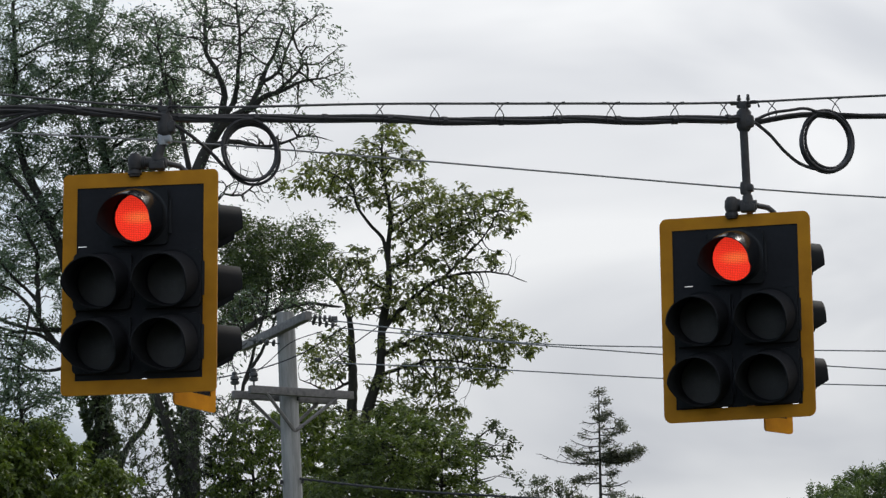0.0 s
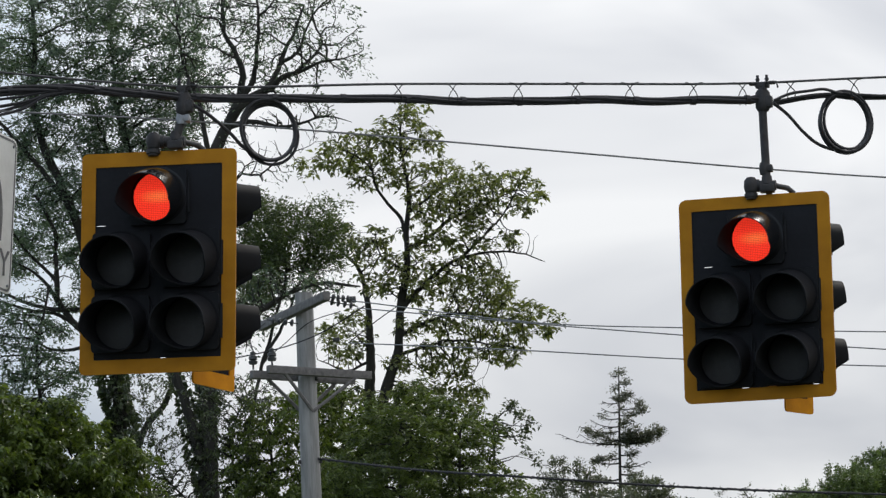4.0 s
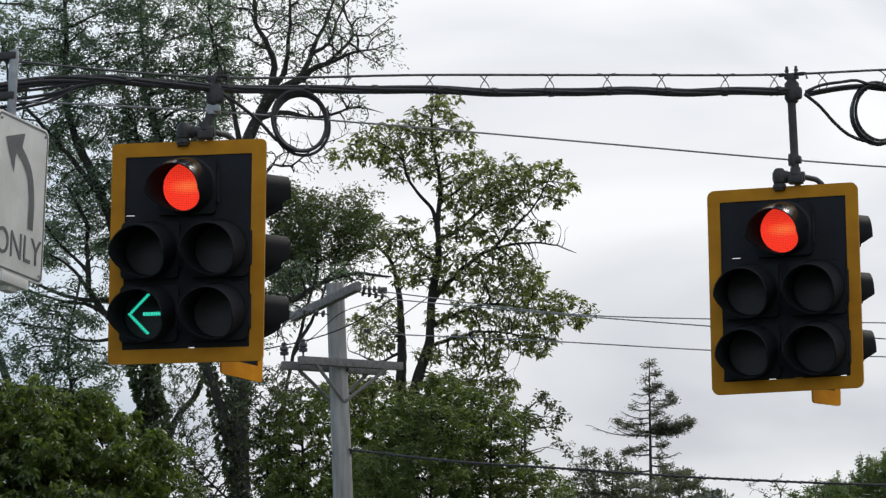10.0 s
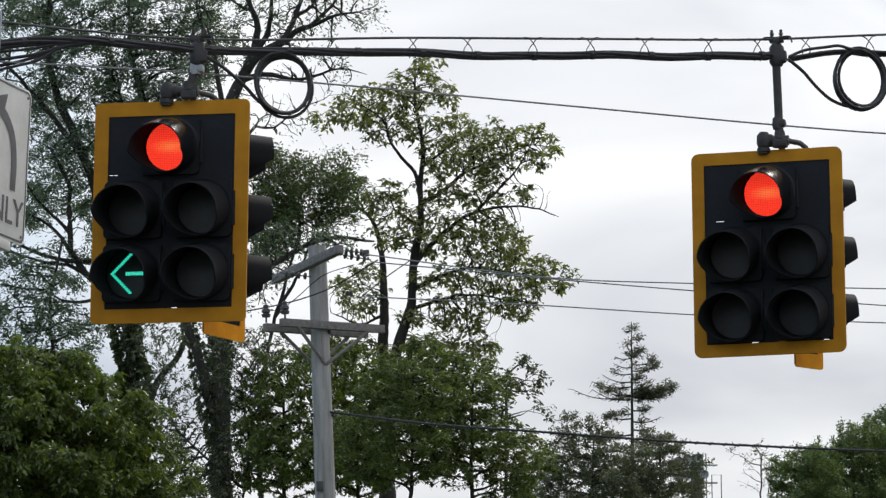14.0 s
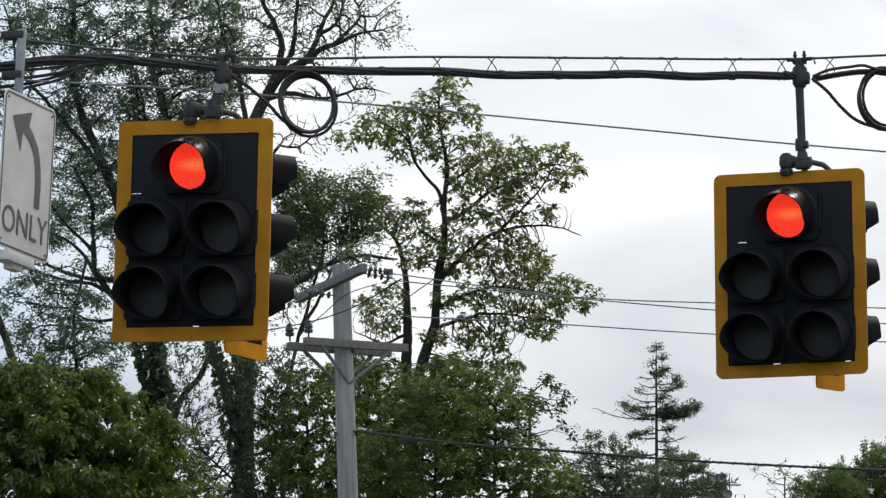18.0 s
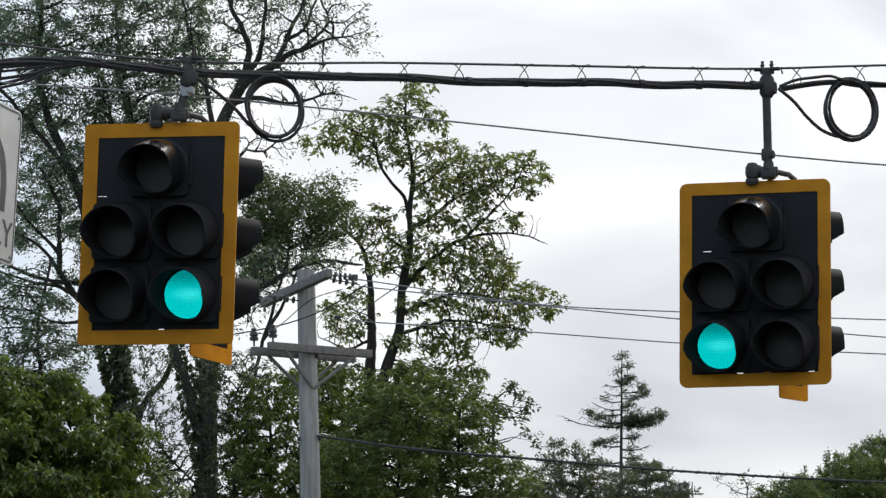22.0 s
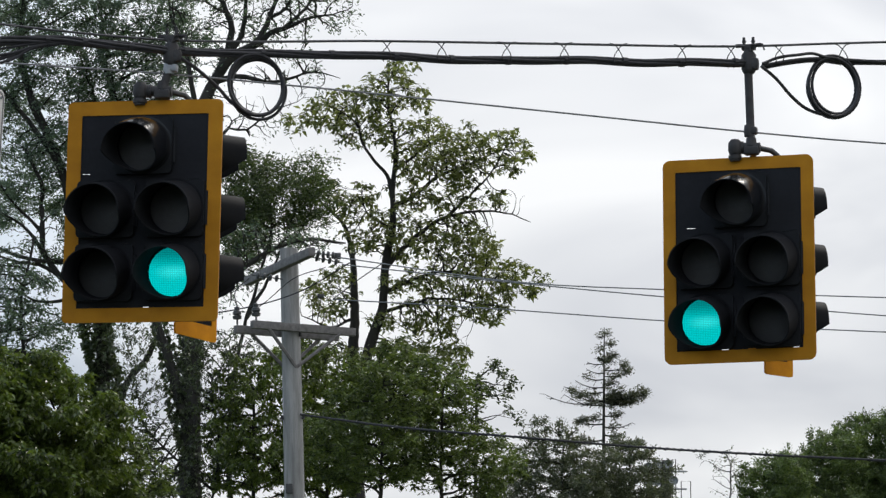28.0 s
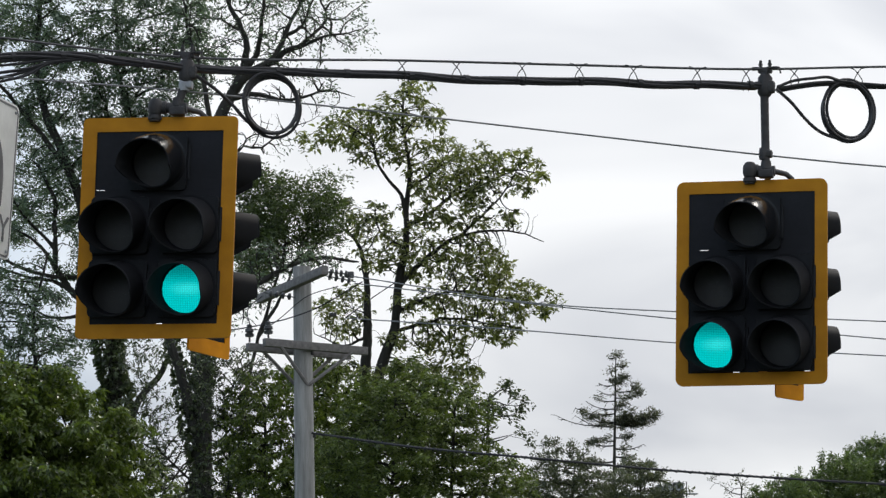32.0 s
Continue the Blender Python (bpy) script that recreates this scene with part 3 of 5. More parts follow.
for run, dy, dz in ((upper_run, -0.01, 0.0), (lower_run, 0.0, 0.0), (lower_run, 0.014, -0.012), (lower_run, 0.02, 0.006)):
    b = Buf()
    b.tube(curve_through([(x, y + dy, z + dz) for x, y, z in run], 10), 0.0095, 7)
    part("strand", b, CABLE, cable2)
# loose cables that droop to the sign at the near end of the bundle
for pts, r in (([(-1.78, 23.39, 6.835), (-2.0, 23.3, 6.79), (-2.14, 23.25, 6.72), (-2.3, 23.2, 6.665), (-2.9, 22.95, 6.58)], 0.010),
               ([(-1.82, 23.37, 6.83), (-2.02, 23.29, 6.775), (-2.13, 23.25, 6.70), (-2.25, 23.2, 6.655), (-2.6, 23.05, 6.55)], 0.009),
               ([(-1.75, 23.4, 6.835), (-1.98, 23.31, 6.80), (-2.12, 23.25, 6.74), (-2.28, 23.2, 6.70), (-2.9, 22.95, 6.655)], 0.010),
               ([(-1.86, 23.36, 6.82), (-2.04, 23.29, 6.765), (-2.16, 23.24, 6.69), (-2.33, 23.18, 6.63), (-2.6, 23.05, 6.5)], 0.008),
               ([(-1.85, 23.36, 6.83), (-2.02, 23.29, 6.80), (-2.2, 23.22, 6.755), (-2.45, 23.12, 6.715), (-2.9, 22.97, 6.70)], 0.008)):
    wire("drop_cable", pts, r, CABLE, "loose black cable drooping from the bundle")
wire("tether_wire", [(POST_L[0], POST_L[1], 6.9), (-2.489, 23.1, 6.669), (-1.276, 23.6, 6.70), (-0.472, 23.9, 6.693), (1.062, 24.5, 6.672), (2.195, 24.9, 6.646), (2.696, 25.1, 6.645), (POST_R[0], POST_R[1], 7.2)],
     0.0055, BARE_WIRE, "thin grey tether wire between the stems", "wire")


def cable_coil(label, c, r, loops, tail, seed, wide=0.93):
    rng = np.random.default_rng(seed)
    top = tagged(new("cable_coil"), label, "cable coil", group="spare cable coils")
    for k in range(loops):
        rr = r * (1 + rng.uniform(-0.05, 0.05))
        ox, oz = rng.uniform(-0.012, 0.012, 2)
        tw = rng.uniform(-0.15, 0.15)
        pts = [(c[0] + ox + rr * wide * math.cos(a) * math.cos(0.37), c[1] + rr * math.cos(a) * math.sin(0.37) + 0.012 * (k - loops / 2) + tw * 0.1 * math.sin(a), c[2] + oz + rr * 1.08 * math.sin(a + tw * 0.2)) for a in np.linspace(0, 2 * math.pi, 40)]
        b = Buf()
        b.tube(pts, 0.0095, 7, caps=False)
        part("loop", b, CABLE, top)
    b = Buf()
    b.tube(curve_through(tail, 8), 0.0105, 7)
    part("tail", b, CABLE, top)
    return top


cable_coil("black spare cable coiled in loose loops below the wire", (-0.765, 23.8, 6.665), 0.157, 5,
           [(-1.215, 23.56, 6.80), (-1.11, 23.62, 6.74), (-0.98, 23.7, 6.64), (-0.90, 23.74, 6.56), (-0.80, 23.78, 6.515)], 4, 1.03)
cable_coil("black spare cable coiled in thin neat loops", (2.727, 25.2, 6.992), 0.168, 5,
           [(2.26, 24.92, 7.06), (2.35, 24.98, 7.0), (2.45, 25.05, 6.905), (2.53, 25.1, 6.848), (2.62, 25.15, 6.82), (2.72, 25.2, 6.815)], 6, 1.0)


def hanger(x, seed):
    """A twisted wire tie that holds the cable bundle on the messenger."""
    rng = np.random.default_rng(seed)
    y = 23.6 + (x + 1.276) * 0.3745
    zt = float(np.interp(x, [-1.276, -0.01, 1.041, 2.195, 2.707], [6.90, 7.01, 7.095, 7.18, 7.245]))
    zc = float(np.interp(x, [-1.275, -0.01, 1.041, 2.12, 2.46, 2.6], [6.835, 6.921, 6.997, 7.07, 7.145, 7.145])) - 0.02
    lean = rng.uniform(-0.012, 0.012)
    b = Buf()
    for s in (-1, 1):
        pts = curve_through([(x - s * 0.052, y, zt + 0.002), (x - s * 0.03, y - 0.006, zt - 0.004), (x + lean * 0.5, y - 0.012 * s, zt - 0.035), (x + s * 0.026 + lean, y - 0.02, zc + 0.02), (x + s * 0.016 + lean, y, zc - 0.014)], 5)
        b.tube(pts, 0.0032, 5)
    tagged(part("cable_hanger", b, DARK_IRON), "small twisted wire tie holding cable to messenger wire", "cable tie", group="hangers along the messenger wire")


for i, hx in enumerate((-0.01, 0.305, 0.70, 1.04, 1.375, 1.77, 2.07, 2.37, 2.77)):
    hanger(hx, 20 + i)


# posts that carry the span wire
def span_post(x, y, h):
    b = Buf()
    b.tube([(x, y, 0), (x, y, h * 0.5), (x, y, h)], [0.17, 0.145, 0.115], 16)
    return tagged(part("span_post", b, POLE_WOOD), "grey wooden post carrying the span wire", "pole", group="span wire posts")


span_post(*POST_L, 8.4)
span_post(*POST_R, 8.9)


# ---------------------------------------------------------------- lane sign on the span wire
def text_mesh(body, size, mat, name):
    cu = bpy.data.curves.new(name, "FONT")
    cu.body, cu.size, cu.extrude, cu.align_x, cu.align_y = body, size, 0.0015, "CENTER", "CENTER"
    tmp = bpy.data.objects.new(name, cu)
    scene.collection.objects.link(tmp)
    me = bpy.data.meshes.new_from_object(tmp.evaluated_get(bpy.context.evaluated_depsgraph_get()))
    bpy.data.objects.remove(tmp)
    me.materials.clear()
    me.materials.append(mat)
    return me


def lane_sign():
    top = tagged(new("lane_sign"), "white left-turn-only sign hung from the span wire", "road sign")
    w, h = 0.66, 0.89
    top.matrix_basis = pose(-2.312, 23.1, 6.105, 0, 1.8, 0) @ pose(0, 0, 0, 0.9, -0.3, 70)
    b = Buf()
    out = rounded_rect(w, h, 0.05)
    b.add([(x, -0.002, z) for x, z in out] + [(x, 0.002, z) for x, z in out],
          [tuple(range(len(out))), tuple(range(2 * len(out) - 1, len(out) - 1, -1))] + [(j, len(out) + j, len(out) + (j + 1) % len(out), (j + 1) % len(out)) for j in range(len(out))])
    panel = part("panel", b, SIGN_WHITE, top, "white reflective sheet panel", smooth=False)
    # arrow: shaft that rises and bends to the left, with a barbed head
    sh = curve_through([(0.14, -0.16), (0.14, 0.02), (0.10, 0.15), (0.0, 0.24), (-0.06, 0.27)], 6)
    b = Buf()
    nrm = np.gradient(sh, axis=0)
    nrm /= np.linalg.norm(nrm, axis=1)[:, None]
    side = np.stack([-nrm[:, 1], nrm[:, 0]], 1) * 0.034
    v = [(p[0], -0.005, p[1]) for p in sh + side] + [(p[0], -0.005, p[1]) for p in sh - side]
    k = len(sh)
    b.add(v, [(i, i + 1, k + i + 1, k + i) for i in range(k - 1)])
    b.add([(-0.22, -0.005, 0.305), (0.02, -0.005, 0.37), (-0.01, -0.005, 0.28), (-0.06, -0.005, 0.27), (-0.09, -0.005, 0.21), (-0.10, -0.005, 0.12)], [(0, 1, 2, 3, 4, 5)])
    part("arrow", b, SIGN_BLACK, panel, "faded black left-turn arrow", smooth=False)
    b = Buf()
    ring_plate(b, rounded_rect(w - 0.022, h - 0.022, 0.045), rounded_rect(w - 0.046, h - 0.046, 0.035), -0.004, -0.0025)
    part("edge_line", b, SIGN_BLACK, panel, "thin black edge line", smooth=False)
    tx = new("lettering", text_mesh("ONLY", 0.215, SIGN_BLACK, "lettering"))
    tx.parent, tx.matrix_basis = panel, pose(0, -0.005, -0.285, 90, 0, 0)
    tagged(tx, "black word ONLY")
    for sx in (-0.28, 0.28):
        for sz in (-0.40, 0.40):
            b = Buf()
            b.lathe([(0.001, -0.008), (0.008, -0.007), (0.009, 0.0)], c=(sx, -0.002, sz), axis="y", n=8)
            part("bolt", b, GALV, top)
    for z in (-0.30, 0.30):
        b = Buf()
        b.box((0, 0.022, z), (0.5, 0.03, 0.04), 0.006)
        part("brace", b, GALV, top)
    b = Buf()
    b.tube([(-0.06, 0.05, -0.46), (-0.06, 0.05, 0.2), (-0.06, 0.05, 0.83)], 0.026, 14)
    part("hanger_pipe", b, GALV, top, "galvanised hanger pipe")
    b = Buf()
    b.box((-0.06, 0.10, 0.80), (0.06, 0.14, 0.045), 0.01)
    part("clamp", b, DARK_IRON, top)
    b = Buf()
    b.box((-0.06, 0.09, 0.57), (0.06, 0.12, 0.045), 0.01)
    part("clamp", b, DARK_IRON, top)
    b = Buf()
    b.box((-0.02, 0.04, -0.475), (0.34, 0.10, 0.06), 0.012)
    b.box((0.0, 0.05, -0.51), (0.12, 0.07, 0.05), 0.012)
    part("lower_bracket", b, SIGN_WHITE, top, "pale bracket under the panel")
    return top


lane_sign()

# ---------------------------------------------------------------- utility pole
PY = 60.0


def utility_pole(x, y, lean, label):
    top = tagged(new("utility_pole"), label, "utility pole")
    top.matrix_basis = pose(x, y, 0, 0, lean, 0)
    b = Buf()
    zs = np.linspace(0, 12.37, 14)
    b.tube([(0, 0, z) for z in zs], [0.185 - 0.055 * z / 12.42 for z in zs], 20)
    part("pole", b, POLE_WOOD, top)
    # top arm points towards and away from the road
    d = Vector((0.40, -0.92, 0)).normalized()
    t = Matrix.Rotation(math.atan2(d.y, d.x), 3, "Z")
    b = Buf()
    c = Vector((-0.15, -0.05, 12.10))
    b.box(c, (2.5, 0.11, 0.125), 0.012, t)
    arm = part("cross_arm", b, ARM_WOOD, top, "weathered timber arm seen end on")
    # double arm lower down
    d2 = Vector((0.84, 0.545, 0)).normalized()
    t2 = Matrix.Rotation(math.atan2(d2.y, d2.x), 3, "Z")
    nv = Vector((-d2.y, d2.x, 0))
    for s, off in ((-1, 0.075), (1, 0.0)):
        b = Buf()
        b.box(Vector((0.03, 0, 11.17 - 0.012 * s)) + nv * 0.17 * s + d2 * off, (1.74, 0.09, 0.115), 0.01, t2)
        part("cross_arm", b, ARM_WOOD, top, "weathered grey timber cross arm")
        for e in (-1, 1):
            b = Buf()
            p0 = Vector((0.03, 0, 11.15)) + nv * 0.2 * s + d2 * (off + 0.62 * e)
            p1 = Vector((0.0, 0, 10.62)) + nv * 0.13 * s
            b.tube([p0, p1], 0.026, 6)
            part("brace", b, ARM_WOOD, top)
    # pin insulators on the lower arm
    for a, s in ((-0.72, -1), (-0.83, 1)):
        p = Vector((0.03, 0, 11.23)) + nv * 0.17 * s + d2 * a
        b = Buf()
        b.lathe([(0.014, 0.0), (0.014, 0.07), (0.06, 0.08), (0.066, 0.12), (0.042, 0.135), (0.064, 0.15), (0.06, 0.19), (0.036, 0.205), (0.04, 0.25), (0.001, 0.27)], c=p, n=12)
        part("pin_insulator", b, PORCELAIN, top, "grey ridged pin insulator")
    # strings of dead-end insulators at the top
    for p0, p1 in (((0.37, -1.02, 12.11), (0.72, -1.0, 12.065)), ((0.33, -0.95, 12.07), (0.78, -0.95, 11.97)), ((-0.10, -0.15, 11.90), (-0.55, -0.25, 11.96))):
        p0, p1 = Vector(p0), Vector(p1)
        ax = (p1 - p0).normalized()
        b = Buf()
        b.tube([p0, p1], 0.009, 6)
        for k in range(4):
            q = p0 + ax * (p1 - p0).length * (0.2 + 0.2 * k)
            b.tube([q - ax * 0.03, q - ax * 0.022, q + ax * 0.004, q + ax * 0.02], [0.02, 0.05, 0.05, 0.02], 10)
        part("strain_insulator", b, PORCELAIN, top, "string of ridged strain insulators")
    b = Buf()
    b.box((0.44, 0.2, 11.70), (0.10, 0.05, 0.06), 0.015)
    part("line_clamp", b, PORCELAIN, top, "dark dead-end clamp")
    b = Buf()
    b.box((0.70, -0.85, 12.09), (0.11, 0.07, 0.09), 0.015)
    part("arrester", b, PORCELAIN, top, "small grey arrester box")
    for z, a in ((11.1, 0.4), (10.55, -1.2), (9.9, 0.0), (9.9, 3.1)):
        b = Buf()
        rr = 0.185 - 0.055 * z / 12.42
        b.lathe([(0.001, 0.03), (0.02, 0.03), (0.024, -0.03), (0.001, -0.03)], c=(rr * math.cos(a) + 0.01 * math.copysign(1, math.cos(a)), -rr * 0.5, z), n=8)
        part("bolt", b, DARK_IRON, top)
    b = Buf()
    b.box((-0.07, -0.17, 8.86), (0.10, 0.05, 0.14), 0.01)
    part("tag_plate", b, PORCELAIN, top, "pale metal plate")
    return top


utility_pole(-1.07, PY, -1.7, "weathered grey wooden utility pole with timber cross arms")
LINES = [
    ("power_line", [(-0.72, 59.0, 12.06), (2.18, 58, 11.505), (3.85, 58, 11.435), (7.0, 58, 11.33), (26, 57, 12.2)], 0.0092),
    ("power_line", [(-0.66, 59.05, 11.965), (2.18, 58.2, 11.52), (3.87, 58, 11.33), (6.99, 58, 11.07), (26, 57, 11.3)], 0.0092),
    ("power_line", [(-0.80, 60.2, 11.66), (1.636, 58, 11.146), (3.88, 58, 10.99), (6.98, 58, 10.84), (26, 57, 11.2)], 0.0092),
    ("jumper_wire", [(-2.95, 60.0, 11.33), (-1.55, 59.6, 11.56), (-1.25, 59.4, 11.64), (-0.55, 59.0, 11.98)], 0.010),
    ("jumper_wire", [(-0.80, 60.2, 11.66), (-0.35, 59.6, 11.9), (-0.1, 59.2, 12.0)], 0.008),
    ("jumper_wire", [(-2.15, 59.6, 11.42), (-2.2, 59.6, 11.62), (-2.0, 59.8, 11.9)], 0.008),
    ("jumper_wire", [(-1.92, 59.9, 11.45), (-1.75, 60.0, 11.6), (-1.35, 59.8, 11.9), (-0.9, 59.6, 12.02)], 0.007),
]
for nm, pts, r in LINES:
    wire(nm, pts, r, BARE_WIRE if nm == "power_line" else CABLE, "thin grey power line strung from the utility pole" if nm == "power_line" else "thin dark jumper wire at the pole top", "wire", per=10, n=5)
# lashed telephone cable
tel = curve_through([(-1.25, 59.9, 9.93), (0.2, 59, 9.62), (1.69, 58, 9.36), (3.57, 58, 9.21), (6.14, 58, 9.07), (26, 57, 9.4)], 26)
b = Buf()
b.tube(tel, 0.016, 7)
phone = tagged(part("telephone_cable", b, CABLE), "black lashed telephone cable strung from the pole", "cable")
b = Buf()
for k in range(0, len(tel) - 2, 1):
    s = 0.02 if k % 2 else -0.012
    b.tube([tel[k] + np.array((0, 0, 0.014)), tel[k + 1] + np.array((0, 0, -0.014 + s * 0.5))], 0.011, 5)
part("lashing", b, CABLE, phone)
b = Buf()
b.tube([(26, 57, 0), (26, 57, 6), (26, 57, 12.6)], [0.19, 0.16, 0.13], 14)
tagged(part("utility_pole", b, POLE_WOOD), "grey wooden pole at the far end of the lines", "utility pole")


# ---------------------------------------------------------------- trees
def unit(v):
    return v / (np.linalg.norm(v) + 1e-9)


def leaf_batch(rng, base, direction, length, width, flat=0.6):
    """Leaves as folded blades that bend down at the tip: base points, directions, sizes; returns vertices and faces."""
    n = len(base)
    d = direction / (np.linalg.norm(direction, axis=1)[:, None] + 1e-9)
    r = rng.normal(size=(n, 3)) * (1 - flat) + np.array((0, 0, flat))
    s = np.cross(d, r)
    s /= np.linalg.norm(s, axis=1)[:, None] + 1e-9
    u = np.cross(s, d)
    ln, wd = length[:, None], width[:, None]
    fold = rng.uniform(0.1, 0.3, (n, 1))
    p1 = base + d * ln * 0.38 + s * wd * 0.5 + u * wd * fold
    p3 = base + d * ln * 0.38 - s * wd * 0.5 + u * wd * fold
    p2 = base + d * ln - u * ln * 0.16
    pm = base + d * ln * 0.42
    v = np.stack([base, p1, p2, p3, pm], 1).reshape(-1, 3)
    i = np.arange(n)[:, None] * 5
    f = np.concatenate([i + np.array([q]) for q in ((0, 1, 4), (1, 2, 4), (4, 2, 3), (0, 4, 3))], 1).reshape(-1, 3)
    return v, f


def leaves_part(parent, v, f, mat):
    me = bpy.data.meshes.new("leaves")
    me.vertices.add(len(v))
    me.vertices.foreach_set("co", v.astype(np.float32).ravel())
    me.loops.add(len(f) * 3)
    me.loops.foreach_set("vertex_index", f.astype(np.int32).ravel())
    me.polygons.add(len(f))
    me.polygons.foreach_set("loop_start", np.arange(len(f), dtype=np.int32) * 3)
    me.materials.append(mat)
    me.update(calc_edges=True)
    ob = new("leaves", me)
    ob.parent = parent
    return ob


SWAYING = []


def clumps(rng, lobes, style):
    """Shoots gather in flattened tufts that keep their distance, so that the crown has gaps."""
    area = np.array([q[2] * q[3] for q in lobes])
    gap = style["gap"]
    centres = np.zeros((0, 3))
    for _ in range(int(style["tries"] * area.sum() / gap ** 2)):
        cx, cz, rx, rz = lobes[rng.choice(len(lobes), p=area / area.sum())]
        q = unit(rng.normal(size=3)) * rng.uniform() ** 0.4 * (1 + style["ragged"] * rng.uniform() ** 3)
        p = np.array((cx + q[0] * rx, q[1] * style["deep"] * (0.4 + rx), cz + q[2] * rz))
        if len(centres) and (np.linalg.norm((centres - p) * np.array((1, 1, 1.5)), axis=1).min() < gap):
            continue
        centres = np.vstack([centres, p])
    pts = []
    for c in centres:
        k = style["shoots"]
        q = rng.normal(size=(k, 3))
        q /= np.linalg.norm(q, axis=1)[:, None]
        q *= rng.uniform(0.2, 1, (k, 1)) ** 0.5
        pts.append(c + q * np.array((1, 1, style["flat"])) * gap * style["fill"] * rng.uniform(0.7, 1.25))
    return np.concatenate(pts)


def grow(rng, pos, par, goals, style):
    """Shoots grow from the nearest wood towards the light until every tuft is reached."""
    step, kill = style["step"], style["kill"]
    pos, par = [np.array(p) for p in pos], list(par)
    arr = np.array(pos)
    dist = np.linalg.norm(goals[:, None] - arr[None], axis=2)
    near, dist = dist.argmin(1), dist.min(1)
    kids = {}
    for _ in range(140):
        live = dist > kill
        if not live.any():
            break
        fresh = []
        for node in np.unique(near[live]):
            if len(kids.get(node, ())) > 3:
                dist[near == node] = 0
                continue
            to = goals[live & (near == node)] - pos[node]
            d = (to / (np.linalg.norm(to, axis=1)[:, None] + 1e-9)).sum(0)
            old = unit(pos[node] - pos[par[node]]) if par[node] >= 0 else np.zeros(3)
            d = unit(unit(d) + old * 0.35 + rng.normal(size=3) * style["wander"] + np.array((0, 0, style["lift"])))
            p = pos[node] + d * step
            if any(np.linalg.norm(pos[k] - p) < step * 0.35 for k in kids.get(node, ())):
                dist[near == node] *= 0.7
                continue
            kids.setdefault(node, []).append(len(pos))
            fresh.append(len(pos))
            pos.append(p)
            par.append(int(node))
        if not fresh:
            continue
        nd = np.linalg.norm(goals[:, None] - np.array([pos[k] for k in fresh])[None], axis=2)
        j, m = nd.argmin(1), nd.min(1)
        closer = m < dist
        near[closer], dist[closer] = np.array(fresh)[j[closer]], m[closer]
    return np.array(pos), np.array(par)


def tree(label, x, y, stems, lobes, style, seed, category="tree", ground=True, bare=()):
    """stems: the trunk, then the main limbs: (rows of (x, z), base radius, tip radius, drift in depth). lobes: ellipses (x, z, rx, rz) that the crown fills; bare: rounds (x, z, r) where most twigs are dead."""
    rng = np.random.default_rng(seed)
    top = tagged(new("tree" if category == "tree" else "shrub"), label, category)
    top.location = (x, y, 0)
    step = style["step"]
    pos, par, fixed, stem_of = [], [], [], []
    for k, (rows, r0, r1, drift) in enumerate(stems):
        rows = [(px - x, pz) for px, pz in rows]
        if k == 0:
            rows = [(0, 0)] + rows
        n = len(rows)
        line = curve_through([(px, drift * (i / (n - 1)) ** 1.3, pz) for i, (px, pz) in enumerate(rows)], 16)
        run = np.concatenate([[0], np.cumsum(np.linalg.norm(np.diff(line, axis=0), axis=1))])
        m = max(3, int(run[-1] / step))
        at = np.linspace(0, run[-1], m)
        line = np.stack([np.interp(at, run, line[:, j]) for j in range(3)], 1)
        bend = np.cumsum(rng.normal(size=(m, 3)) * (0.02 if k == 0 else 0.034), axis=0) * np.array((0.5, 1, 0.3)) * step / 0.15
        line += bend - np.linspace(0, 1, m)[:, None] * bend[-1]
        start = len(pos)
        first = -1
        if k:
            first = int(np.linalg.norm(np.array(pos) - line[0], axis=1).argmin())
            line += (pos[first] - line[0]) * np.linspace(1, 0, m)[:, None] ** 2
            line = line[1:]
        for i, p in enumerate(line):
            s = i / (len(line) - 1)
            pos.append(p)
            par.append(first if i == 0 else start + i - 1)
            fixed.append(r0 + (r1 - r0) * s ** 0.8)
            stem_of.append(k)
    n_stem = len(pos)
    goals = clumps(rng, [(cx - x, cz, rx, rz) for cx, cz, rx, rz in lobes], style)
    # only the upper wood sprouts
    usable = [i for i in range(n_stem) if pos[i][2] > style.get("low", 0.0)]
    back = {i: j for j, i in enumerate(usable)}
    gp, gpar = grow(rng, [pos[i] for i in usable], [back.get(par[i], -1) for i in usable], goals, style)
    for j in range(len(usable), len(gp)):
        pos.append(gp[j])
        q = int(gpar[j])
        par.append(usable[q] if q < len(usable) else n_stem + q - len(usable))
        fixed.append(0.0)
        stem_of.append(-1)
    pos, total = np.array(pos), len(pos)
    # wood thickens towards the root as its shoots add up
    e = style["pipe"]
    load = np.zeros(total)
    children = [[] for _ in range(total)]
    for i in range(total - 1, -1, -1):
        if par[i] >= 0:
            children[par[i]].append(i)
    for i in range(total - 1, -1, -1):
        if load[i] == 0:
            load[i] = style["tip"] ** e
        if par[i] >= 0:
            load[par[i]] += load[i]
    radius = load ** (1 / e)
    radius[:n_stem] = fixed[:n_stem]
    for i in range(n_stem, total):
        radius[i] = min(radius[i], radius[par[i]] * 0.85)
    # limbs: what springs from the trunk moves as one
    limb_id = np.full(total, -1)
    count = 0
    for i in range(total):
        p = par[i]
        if stem_of[i] == 0:
            continue
        if limb_id[p] == -1:
            limb_id[i] = count
            count += 1
        else:
            limb_id[i] = limb_id[p]
    sizes = np.bincount(limb_id[limb_id >= 0], minlength=count)
    roots = {}
